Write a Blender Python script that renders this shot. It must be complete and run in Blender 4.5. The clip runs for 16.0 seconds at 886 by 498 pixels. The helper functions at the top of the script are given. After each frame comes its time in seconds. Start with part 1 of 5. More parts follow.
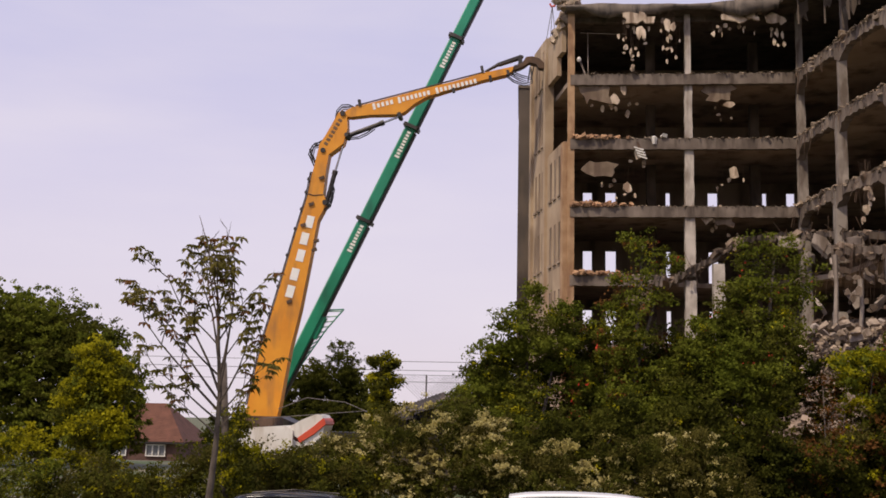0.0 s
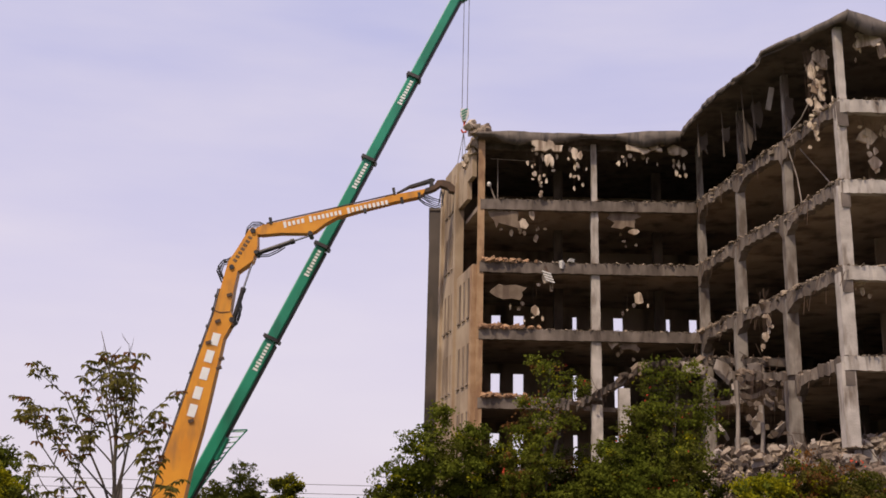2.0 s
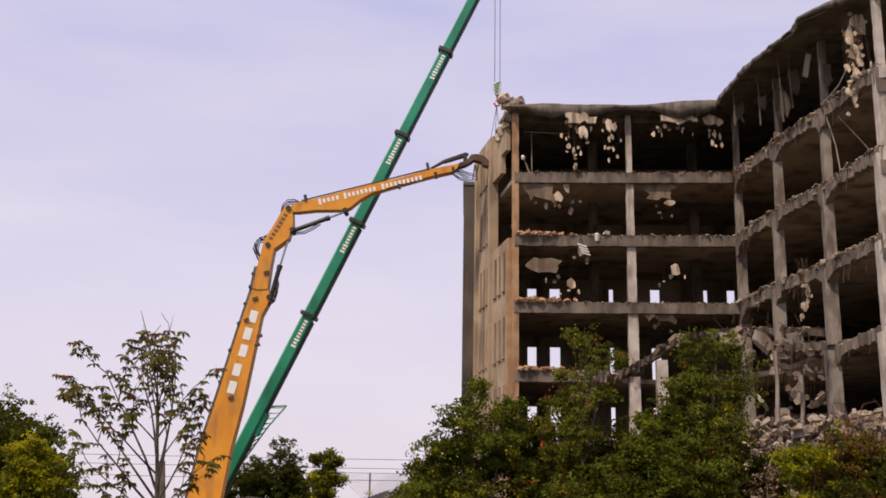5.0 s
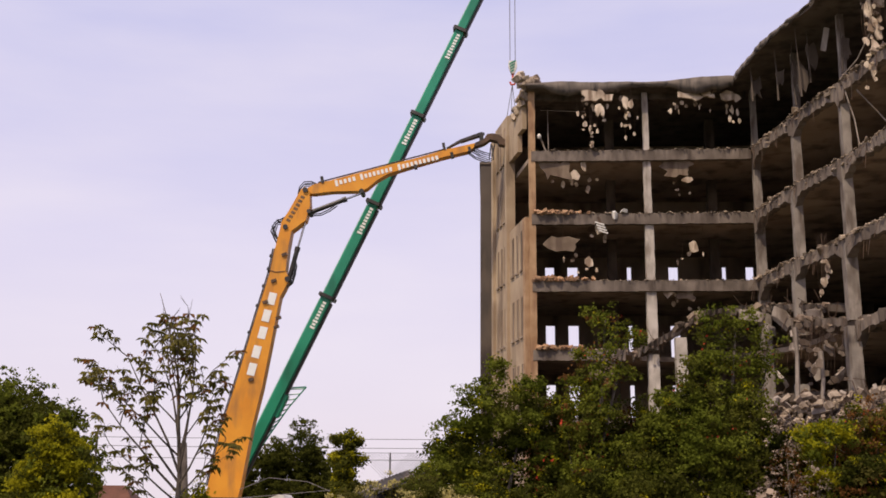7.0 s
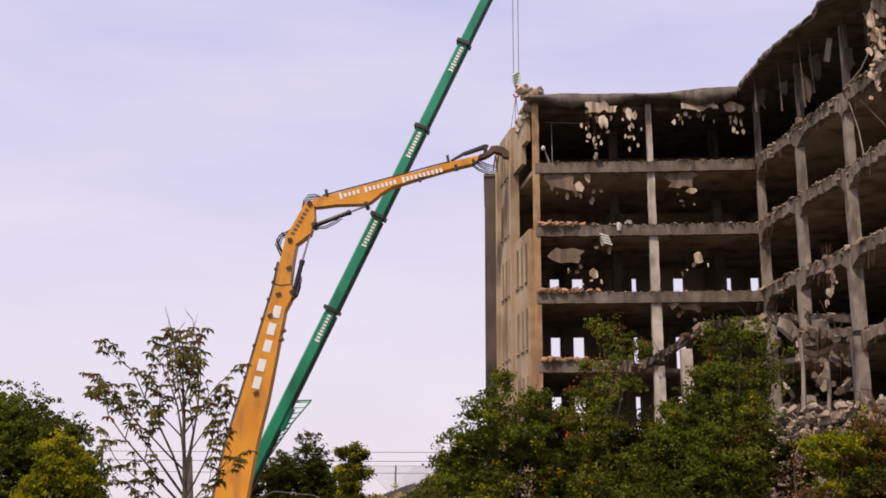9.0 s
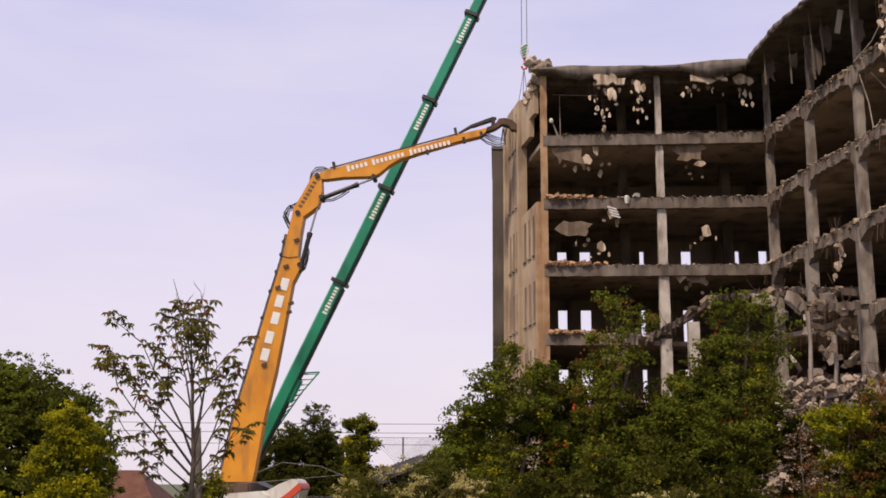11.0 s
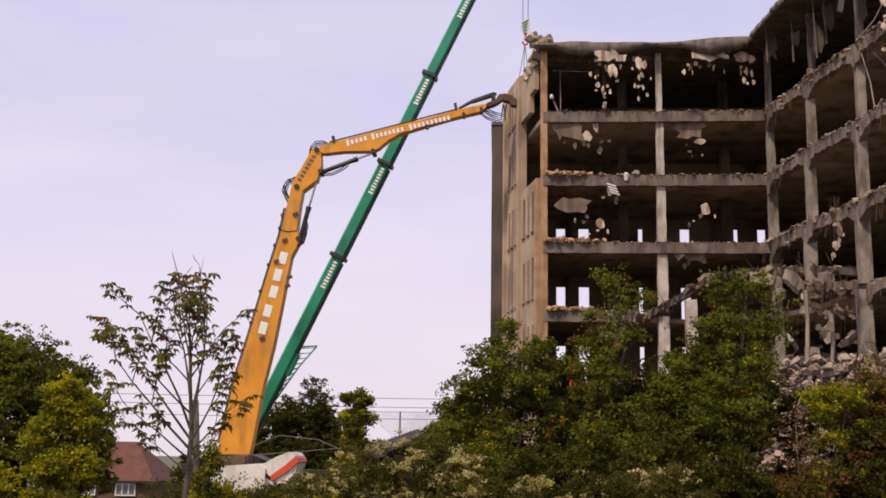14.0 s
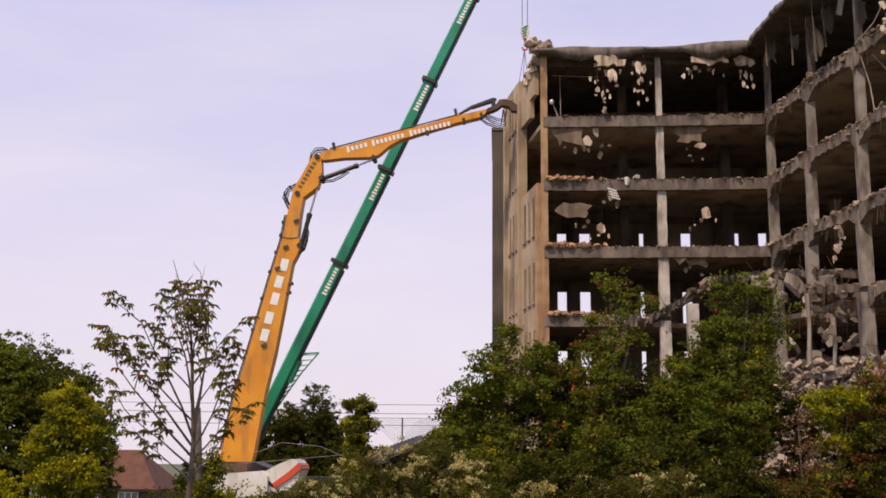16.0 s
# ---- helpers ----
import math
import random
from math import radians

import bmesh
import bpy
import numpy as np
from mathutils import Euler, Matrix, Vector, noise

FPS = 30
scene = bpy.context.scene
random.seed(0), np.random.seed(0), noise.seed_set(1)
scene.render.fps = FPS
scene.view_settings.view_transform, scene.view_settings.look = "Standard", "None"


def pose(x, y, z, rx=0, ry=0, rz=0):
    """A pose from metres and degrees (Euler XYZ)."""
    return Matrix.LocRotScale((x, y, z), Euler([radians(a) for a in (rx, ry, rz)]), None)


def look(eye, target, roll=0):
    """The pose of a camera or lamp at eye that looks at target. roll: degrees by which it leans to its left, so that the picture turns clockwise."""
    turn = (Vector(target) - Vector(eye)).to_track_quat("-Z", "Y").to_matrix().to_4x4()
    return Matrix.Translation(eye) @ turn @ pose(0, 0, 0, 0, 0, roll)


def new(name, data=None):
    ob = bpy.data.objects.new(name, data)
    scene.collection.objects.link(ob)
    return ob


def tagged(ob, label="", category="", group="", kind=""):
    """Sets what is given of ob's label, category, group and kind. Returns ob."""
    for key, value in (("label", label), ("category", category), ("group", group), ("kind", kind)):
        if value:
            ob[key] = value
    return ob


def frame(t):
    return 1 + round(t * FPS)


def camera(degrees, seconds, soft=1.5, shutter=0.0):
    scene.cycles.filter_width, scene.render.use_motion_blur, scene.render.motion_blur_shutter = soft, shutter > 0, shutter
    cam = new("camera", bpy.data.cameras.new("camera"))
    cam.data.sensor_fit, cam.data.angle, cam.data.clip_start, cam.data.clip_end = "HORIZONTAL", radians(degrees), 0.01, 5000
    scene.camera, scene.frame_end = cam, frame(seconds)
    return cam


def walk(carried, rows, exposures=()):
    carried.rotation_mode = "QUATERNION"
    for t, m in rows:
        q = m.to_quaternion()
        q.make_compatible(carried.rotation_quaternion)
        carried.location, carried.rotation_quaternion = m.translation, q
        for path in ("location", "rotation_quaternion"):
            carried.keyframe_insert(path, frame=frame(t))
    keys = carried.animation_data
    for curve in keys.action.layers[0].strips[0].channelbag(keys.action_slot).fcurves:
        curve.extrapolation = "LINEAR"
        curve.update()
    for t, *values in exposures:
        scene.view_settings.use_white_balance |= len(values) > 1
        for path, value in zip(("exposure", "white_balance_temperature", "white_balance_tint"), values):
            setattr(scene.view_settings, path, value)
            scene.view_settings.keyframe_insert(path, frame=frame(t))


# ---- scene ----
cam = camera(43.99, 16.0, soft=1.7)
walk(cam, [
    (0.0, pose(0, 0, 2.2, 98.864, -1.229, 4.478)),
    (0.5, pose(0, 0, 2.2, 100.649, -1.353, 3.523)),
    (1.0, pose(0, 0, 2.2, 101.224, -0.877, 2.383)),
    (1.5, pose(0, 0, 2.2, 103.851, -1.438, 0.180)),
    (2.0, pose(0, 0, 2.2, 105.262, -1.354, -0.386)),
    (2.5, pose(0, 0, 2.2, 105.161, -0.353, 0.390)),
    (3.0, pose(0, 0, 2.2, 104.206, -0.442, 0.864)),
    (3.5, pose(0, 0, 2.2, 104.375, -0.721, 0.940)),
    (4.0, pose(0, 0, 2.2, 104.118, -0.815, 1.234)),
    (4.2, pose(0, 0, 2.2, 104.248, -0.966, 1.142)),
    (6.3, pose(0, 0, 2.2, 103.171, -0.593, 2.436)),
    (6.5, pose(0, 0, 2.2, 103.204, -0.614, 2.341)),
    (7.0, pose(0, 0, 2.2, 102.843, -0.444, 2.657)),
    (7.5, pose(0, 0, 2.2, 102.650, -0.320, 2.911)),
    (8.0, pose(0, 0, 2.2, 102.672, -0.414, 3.145)),
    (8.5, pose(0, 0, 2.2, 102.900, -0.211, 2.963)),
    (9.0, pose(0, 0, 2.2, 103.485, -0.205, 2.956)),
    (9.2, pose(0, 0, 2.2, 103.440, -0.350, 2.910)),
    (11.3, pose(0, 0, 2.2, 101.820, -0.400, 3.530)),
    (11.5, pose(0, 0, 2.2, 101.665, -0.409, 3.746)),
    (12.0, pose(0, 0, 2.2, 101.201, -0.229, 3.831)),
    (12.5, pose(0, 0, 2.2, 101.106, -0.472, 4.221)),
    (13.0, pose(0, 0, 2.2, 100.647, -0.894, 4.323)),
    (13.5, pose(0, 0, 2.2, 100.607, -0.931, 3.933)),
    (14.0, pose(0, 0, 2.2, 100.774, -0.936, 3.136)),
    (14.5, pose(0, 0, 2.2, 100.626, -1.071, 3.190)),
    (15.0, pose(0, 0, 2.2, 100.810, -0.867, 3.363)),
    (15.5, pose(0, 0, 2.2, 101.026, -0.526, 3.267)),
    (16.0, pose(0, 0, 2.2, 101.076, -0.548, 3.267)),
], exposures=[(0.0, 0.0), (4.2, 0.0), (6.3, 0.12), (16.0, 0.12)])

# ---- light ----
SUN_ELEVATION, SUN_TURN = 56.0, 215.0   # degrees; the turn is clockwise from +y
world = bpy.data.worlds.new("sky")
scene.world = world
world.use_nodes = True
wn, wl = world.node_tree.nodes, world.node_tree.links
wn.clear()
sky = wn.new("ShaderNodeTexSky")
sky.sky_type = "NISHITA"
sky.sun_disc = False
sky.sun_elevation, sky.sun_rotation = radians(SUN_ELEVATION), radians(SUN_TURN)
sky.air_density, sky.dust_density, sky.ozone_density = 1.0, 3.0, 1.5
coord = wn.new("ShaderNodeTexCoord")
split = wn.new("ShaderNodeSeparateXYZ")
wl.new(coord.outputs["Generated"], split.inputs[0])
haze = wn.new("ShaderNodeValToRGB")       # thin overcast, paler and warmer low down
haze.color_ramp.elements[0].position, haze.color_ramp.elements[0].color = 0.0, (0.745, 0.65, 0.71, 1)
haze.color_ramp.elements[1].position, haze.color_ramp.elements[1].color = 0.55, (0.43, 0.44, 0.70, 1)
mid = haze.color_ramp.elements.new(0.22)
mid.color = (0.64, 0.585, 0.74, 1)
wl.new(split.outputs["Z"], haze.inputs[0])
stretch = wn.new("ShaderNodeMapping")
stretch.inputs["Scale"].default_value = (1.5, 1.5, 7.0)
wl.new(coord.outputs["Generated"], stretch.inputs[0])
cloud = wn.new("ShaderNodeTexNoise")
cloud.inputs["Scale"].default_value, cloud.inputs["Detail"].default_value = 2.2, 5.0
wl.new(stretch.outputs[0], cloud.inputs["Vector"])
cloud_ramp = wn.new("ShaderNodeValToRGB")
cloud_ramp.color_ramp.elements[0].position, cloud_ramp.color_ramp.elements[0].color = 0.35, (0, 0, 0, 1)
cloud_ramp.color_ramp.elements[1].position, cloud_ramp.color_ramp.elements[1].color = 0.75, (0.5, 0.5, 0.5, 1)
wl.new(cloud.outputs["Fac"], cloud_ramp.inputs[0])
white = wn.new("ShaderNodeMixRGB")
white.inputs[2].default_value = (0.77, 0.69, 0.76, 1)
wl.new(cloud_ramp.outputs[0], white.inputs[0])
wl.new(haze.outputs[0], white.inputs[1])
dim = wn.new("ShaderNodeMixRGB")
dim.blend_type = "MULTIPLY"
dim.inputs[0].default_value, dim.inputs[2].default_value = 1.0, (0.08, 0.08, 0.08, 1)
wl.new(sky.outputs[0], dim.inputs[1])
blend = wn.new("ShaderNodeMixRGB")
blend.inputs[0].default_value = 0.85
wl.new(dim.outputs[0], blend.inputs[1])
wl.new(white.outputs[0], blend.inputs[2])
back = wn.new("ShaderNodeBackground")
back.inputs["Strength"].default_value = 1.2
wl.new(blend.outputs[0], back.inputs[0])
wl.new(back.outputs[0], wn.new("ShaderNodeOutputWorld").inputs[0])

sun = new("sun", bpy.data.lights.new("sun", "SUN"))
sun.data.energy, sun.data.angle, sun.data.color = 3.3, radians(3.0), (1.0, 0.84, 0.64)
a, e = radians(SUN_TURN), radians(SUN_ELEVATION)
sun.matrix_world = look((0, 0, 0), (-math.sin(a) * math.cos(e), -math.cos(a) * math.cos(e), -math.sin(e)))


# ---- materials ----
def material(name, low, high, rough=0.85, scale=1.5, metal=0.0, bump=0.3, stain=None, stain_at=0.6, island=0.0, through_light=0.0, fine=14.0, gloss=0.5):
    """Two-scale noise between two colours, optional stains, per-piece variation and fine relief."""
    m = bpy.data.materials.new(name)
    m.use_nodes = True
    n, l = m.node_tree.nodes, m.node_tree.links
    b = n["Principled BSDF"]
    b.inputs["Roughness"].default_value, b.inputs["Metallic"].default_value = rough, metal
    b.inputs["Specular IOR Level"].default_value = gloss
    where = n.new("ShaderNodeTexCoord").outputs["Object"]
    big = n.new("ShaderNodeTexNoise")
    big.inputs["Scale"].default_value, big.inputs["Detail"].default_value = scale, 6.0
    l.new(where, big.inputs["Vector"])
    ramp = n.new("ShaderNodeValToRGB")
    ramp.color_ramp.elements[0].position, ramp.color_ramp.elements[0].color = 0.32, (*low, 1)
    ramp.color_ramp.elements[1].position, ramp.color_ramp.elements[1].color = 0.70, (*high, 1)
    l.new(big.outputs["Fac"], ramp.inputs[0])
    colour = ramp.outputs[0]
    small = n.new("ShaderNodeTexNoise")
    small.inputs["Scale"].default_value, small.inputs["Detail"].default_value = scale * fine, 4.0
    l.new(where, small.inputs["Vector"])
    if stain:
        mask = n.new("ShaderNodeValToRGB")
        mask.color_ramp.elements[0].position, mask.color_ramp.elements[1].position = stain_at - 0.1, stain_at + 0.08
        streak = n.new("ShaderNodeMapping")
        streak.inputs["Scale"].default_value = (scale * 1.7, scale * 1.7, scale * 0.45)
        l.new(where, streak.inputs[0])
        spots = n.new("ShaderNodeTexNoise")
        spots.inputs["Scale"].default_value, spots.inputs["Detail"].default_value = 1.0, 7.0
        l.new(streak.outputs[0], spots.inputs["Vector"])
        l.new(spots.outputs["Fac"], mask.inputs[0])
        mix = n.new("ShaderNodeMixRGB")
        mix.inputs[2].default_value = (*stain, 1)
        l.new(mask.outputs[0], mix.inputs[0])
        l.new(colour, mix.inputs[1])
        colour = mix.outputs[0]
    if island:
        spread = n.new("ShaderNodeMapRange")
        spread.inputs["To Min"].default_value, spread.inputs["To Max"].default_value = 1 - island, 1 + island
        l.new(n.new("ShaderNodeNewGeometry").outputs["Random Per Island"], spread.inputs["Value"])
        vary = n.new("ShaderNodeMixRGB")
        vary.blend_type = "MULTIPLY"
        vary.inputs[0].default_value = 1.0
        l.new(colour, vary.inputs[1])
        l.new(spread.outputs[0], vary.inputs[2])
        colour = vary.outputs[0]
    l.new(colour, b.inputs["Base Color"])
    if bump:
        relief = n.new("ShaderNodeBump")
        relief.inputs["Strength"].default_value, relief.inputs["Distance"].default_value = bump, 0.03
        l.new(small.outputs["Fac"], relief.inputs["Height"])
        l.new(relief.outputs[0], b.inputs["Normal"])
    if through_light:
        leafy = n.new("ShaderNodeBsdfTranslucent")
        l.new(colour, leafy.inputs[0])
        both = n.new("ShaderNodeMixShader")
        both.inputs[0].default_value = through_light
        l.new(b.outputs[0], both.inputs[1])
        l.new(leafy.outputs[0], both.inputs[2])
        l.new(both.outputs[0], n["Material Output"].inputs["Surface"])
    return m


CONCRETE = material("dirty_concrete", (0.11, 0.084, 0.066), (0.225, 0.177, 0.142), 0.9, 0.9, stain=(0.08, 0.058, 0.045), stain_at=0.57, bump=0.5)
COLUMN = material("pale_column_concrete", (0.36, 0.31, 0.265), (0.58, 0.51, 0.445), 0.9, 1.3, stain=(0.19, 0.145, 0.11), stain_at=0.60, bump=0.5)
# Darker copy of COLUMN: shade on the wing columns put into the colour.
SHADED_COLUMN = material("shaded_column_concrete", (0.20, 0.165, 0.14), (0.36, 0.31, 0.265), 0.9, 1.3, stain=(0.12, 0.09, 0.07), stain_at=0.56, bump=0.5)
PALE = material("broken_concrete", (0.34, 0.26, 0.19), (0.56, 0.46, 0.35), 0.95, 1.6, stain=(0.18, 0.125, 0.085), stain_at=0.56, bump=0.8, island=0.5)
CHUNK = material("pale_rubble", (0.22, 0.165, 0.12), (0.42, 0.33, 0.245), 0.95, 1.3, stain=(0.12, 0.085, 0.058), stain_at=0.54, bump=0.8, island=0.6)
STUB = material("weathered_column_concrete", (0.23, 0.185, 0.15), (0.40, 0.335, 0.28), 0.9, 1.3, stain=(0.13, 0.095, 0.07), stain_at=0.56, bump=0.6)
RUBBLE = material("rubble_concrete", (0.13, 0.095, 0.07), (0.30, 0.225, 0.165), 0.95, 1.1, stain=(0.08, 0.052, 0.035), stain_at=0.55, bump=0.8, island=0.55)
BRICKDUST = material("brick_rubble", (0.22, 0.11, 0.06), (0.44, 0.27, 0.15), 0.95, 2.0, bump=0.8, island=0.45)
SOFFIT = material("dusty_soffit", (0.27, 0.20, 0.145), (0.41, 0.315, 0.235), 0.95, 0.5, stain=(0.14, 0.098, 0.07), stain_at=0.58)
INNER = material("sooty_inner_plaster", (0.29, 0.215, 0.16), (0.42, 0.325, 0.25), 0.95, 0.35, stain=(0.13, 0.09, 0.066), stain_at=0.55)
# Dark tone of the inner plaster, for inner columns, roof underside, torn sheets.
DARK_BROWN = material("dark_brown_concrete", (0.085, 0.062, 0.047), (0.15, 0.115, 0.088), 0.95, 0.8, stain=(0.05, 0.036, 0.028), stain_at=0.56)
TAN = material("buff_render", (0.34, 0.24, 0.155), (0.48, 0.365, 0.245), 0.9, 0.6, stain=(0.21, 0.145, 0.092), stain_at=0.58, bump=0.3)
OCHRE = material("raw_brick_edge", (0.30, 0.17, 0.085), (0.48, 0.31, 0.175), 0.95, 1.2, stain=(0.24, 0.13, 0.07), stain_at=0.60, bump=0.7)
TOWERMAT = material("dark_cladding", (0.065, 0.05, 0.041), (0.12, 0.092, 0.074), 0.8, 0.4, stain=(0.16, 0.115, 0.08), stain_at=0.64)
MEMBRANE = material("roof_felt", (0.095, 0.075, 0.06), (0.185, 0.148, 0.118), 0.9, 1.6, stain=(0.035, 0.029, 0.026), stain_at=0.62)
ORANGE = material("orange_paint", (0.62, 0.225, 0.008), (0.74, 0.31, 0.016), 0.5, 0.7, stain=(0.38, 0.16, 0.03), stain_at=0.63, bump=0.04)
GREEN = material("green_paint", (0.008, 0.185, 0.10), (0.016, 0.26, 0.145), 0.38, 0.5, stain=(0.01, 0.10, 0.06), stain_at=0.68, bump=0.03)
LIT_GREEN = material("skylit_green_side", (0.42, 0.55, 0.50), (0.55, 0.66, 0.62), 0.4, 0.6, bump=0.03)
LETTER = material("white_lettering", (0.76, 0.74, 0.70), (0.84, 0.82, 0.78), 0.5, 2.0, bump=0.0)
MARK = material("brown_lettering", (0.13, 0.07, 0.03), (0.18, 0.10, 0.04), 0.6, 2.0, bump=0.0)
STEEL = material("dark_steel", (0.035, 0.032, 0.03), (0.08, 0.07, 0.065), 0.5, 1.5, metal=0.5, bump=0.1)
RUST = material("rusty_steel", (0.06, 0.04, 0.03), (0.15, 0.085, 0.05), 0.75, 2.0, metal=0.3, bump=0.3)
CHROME = material("piston_rod", (0.5, 0.5, 0.52), (0.62, 0.62, 0.64), 0.25, 1.0, metal=1.0, bump=0.0)
HOSE = material("black_hose", (0.012, 0.012, 0.014), (0.03, 0.03, 0.032), 0.5, 3.0, bump=0.05)
WIRE = material("thin_wire", (0.10, 0.09, 0.085), (0.16, 0.14, 0.13), 0.7, 3.0, metal=0.4, bump=0.0)
WHITE = material("dusty_white_paint", (0.62, 0.57, 0.50), (0.80, 0.77, 0.72), 0.5, 0.7, stain=(0.42, 0.34, 0.25), stain_at=0.62, bump=0.05)
RED = material("red_paint", (0.55, 0.06, 0.025), (0.68, 0.10, 0.04), 0.5, 0.7, stain=(0.35, 0.08, 0.04), stain_at=0.66, bump=0.05)
GROUND = material("bare_earth_and_grass", (0.10, 0.085, 0.055), (0.17, 0.15, 0.09), 0.97, 0.2, stain=(0.06, 0.085, 0.03), stain_at=0.5, bump=0.6)
BARK = material("grey_brown_bark", (0.06, 0.045, 0.035), (0.125, 0.098, 0.078), 0.95, 4.0, bump=0.7)
ROOFTILE = material("red_clay_tiles", (0.085, 0.034, 0.02), (0.135, 0.055, 0.034), 0.9, 1.5, bump=0.4, island=0.2)
BRICK = material("dark_red_brick", (0.085, 0.045, 0.034), (0.14, 0.075, 0.057), 0.92, 2.0, bump=0.4)
CAR_WHITE = material("white_car_paint", (0.76, 0.76, 0.77), (0.80, 0.80, 0.81), 0.25, 0.4, bump=0.0)
CAR_DARK = material("dark_grey_car_paint", (0.045, 0.047, 0.055), (0.06, 0.062, 0.07), 0.25, 0.4, metal=0.3, bump=0.0)
GLASS = material("dark_car_glass", (0.012, 0.014, 0.016), (0.02, 0.022, 0.024), 0.08, 1.0, bump=0.0)
RUBBER = material("tyre_rubber", (0.015, 0.015, 0.015), (0.03, 0.03, 0.03), 0.85, 4.0, bump=0.2)
PANE = material("pale_window_pane", (0.16, 0.165, 0.175), (0.24, 0.245, 0.255), 0.15, 1.0, bump=0.0)


def leaf_material(name, low, high, spread=0.4, scale=0.6):
    return material(name, low, high, 0.85, scale, bump=0.0, island=spread * 0.5, through_light=0.45, gloss=0.06)


# Kept extra dark: shade low in the hedge is put into this colour.
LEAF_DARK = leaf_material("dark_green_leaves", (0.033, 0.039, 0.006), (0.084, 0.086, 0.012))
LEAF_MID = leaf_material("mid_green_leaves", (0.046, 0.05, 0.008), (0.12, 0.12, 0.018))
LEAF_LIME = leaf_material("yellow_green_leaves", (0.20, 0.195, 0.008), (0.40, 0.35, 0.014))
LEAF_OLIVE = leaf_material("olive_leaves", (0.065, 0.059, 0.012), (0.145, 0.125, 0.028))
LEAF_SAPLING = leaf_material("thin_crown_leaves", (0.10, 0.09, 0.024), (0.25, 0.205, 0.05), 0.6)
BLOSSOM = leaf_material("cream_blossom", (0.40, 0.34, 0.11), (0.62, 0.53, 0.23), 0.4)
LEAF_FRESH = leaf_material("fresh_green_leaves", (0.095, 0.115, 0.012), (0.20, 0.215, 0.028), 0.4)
SHEETING = material("dark_rusted_sheeting", (0.022, 0.019, 0.018), (0.055, 0.046, 0.042), 0.9, 1.4, stain=(0.09, 0.06, 0.045), stain_at=0.62, bump=0.3)
PANEL = material("torn_brown_board", (0.15, 0.105, 0.07), (0.27, 0.20, 0.14), 0.95, 1.5, stain=(0.12, 0.08, 0.055), stain_at=0.56, bump=0.5)
DRY = leaf_material("pale_dry_leaves", (0.26, 0.19, 0.14), (0.48, 0.38, 0.29), 0.5)
BERRY = leaf_material("red_blossom", (0.55, 0.05, 0.03), (0.75, 0.12, 0.06), 0.3)
LEAF_BROWN = leaf_material("reddish_leaves", (0.12, 0.055, 0.018), (0.22, 0.10, 0.03), 0.4)


# ---- builders ----
def thing(name, label, category, at=(0, 0, 0), group="", kind=""):
    return tagged(new(name), label, category, group, kind) if at == (0, 0, 0) else placed(name, label, category, at, group, kind)


def placed(name, label, category, at, group, kind):
    ob = tagged(new(name), label, category, group, kind)
    ob.location = at
    return ob


def part(name, bm, mat, parent=None, label="", bevel=0.0, smooth=False):
    """Links a bmesh, drawn in world places, as one mesh object under a thing or part."""
    if bevel:
        sharp = [e for e in bm.edges if len(e.link_faces) == 2 and e.calc_face_angle(0) > 0.5]
        bmesh.ops.bevel(bm, geom=sharp, offset=bevel, segments=2, affect="EDGES", clamp_overlap=True)
    bmesh.ops.recalc_face_normals(bm, faces=bm.faces)
    me = bpy.data.meshes.new(name)
    bm.to_mesh(me)
    bm.free()
    for m in (mat if isinstance(mat, (list, tuple)) else [mat]):
        me.materials.append(m)
    if smooth:
        me.polygons.foreach_set("use_smooth", [True] * len(me.polygons))
    ob = new(name, me)
    if parent:
        ob.parent = parent
        top = parent
        shift = Vector((0, 0, 0))
        while top:
            shift += top.location
            top = top.parent
        ob.location = -shift
    if label:
        tagged(ob, label)
    return ob


def prism(bm, outline, z0, z1):
    """Upright prism over a plan outline."""
    low = [bm.verts.new((x, y, z0)) for x, y in outline]
    high = [bm.verts.new((x, y, z1)) for x, y in outline]
    bm.faces.new(low), bm.faces.new(high)
    for i in range(len(outline)):
        j = (i + 1) % len(outline)
        bm.faces.new((low[i], low[j], high[j], high[i]))
    return bm


def plate(bm, outline, y0, y1):
    """A profile in x and z, as thick as from y0 to y1."""
    near = [bm.verts.new((x, y0, z)) for x, z in outline]
    far = [bm.verts.new((x, y1, z)) for x, z in outline]
    bm.faces.new(near), bm.faces.new(far)
    for i in range(len(outline)):
        j = (i + 1) % len(outline)
        bm.faces.new((near[i], near[j], far[j], far[i]))
    return bm


def box(bm, x, y, z, sx, sy, sz, rx=0, ry=0, rz=0):
    bmesh.ops.create_cube(bm, size=1.0, matrix=pose(x, y, z, rx, ry, rz) @ Matrix.Diagonal((sx, sy, sz, 1)))
    return bm


def tube(bm, points, radii, sides=6):
    """A tube along points, with a radius at each."""
    rings = []
    pts = [Vector(p) for p in points]
    for i, p in enumerate(pts):
        way = (pts[min(i + 1, len(pts) - 1)] - pts[max(i - 1, 0)]).normalized()
        side = way.orthogonal().normalized() if i == 0 else (old - way * old.dot(way)).normalized()
        old = side
        other = way.cross(side)
        r = radii[i] if isinstance(radii, (list, tuple)) else radii
        rings.append([bm.verts.new(p + r * (math.cos(k * math.tau / sides) * side + math.sin(k * math.tau / sides) * other)) for k in range(sides)])
    for one, two in zip(rings, rings[1:]):
        for k in range(sides):
            bm.faces.new((one[k], one[(k + 1) % sides], two[(k + 1) % sides], two[k]))
    bm.faces.new(rings[0]), bm.faces.new(rings[-1])
    return bm


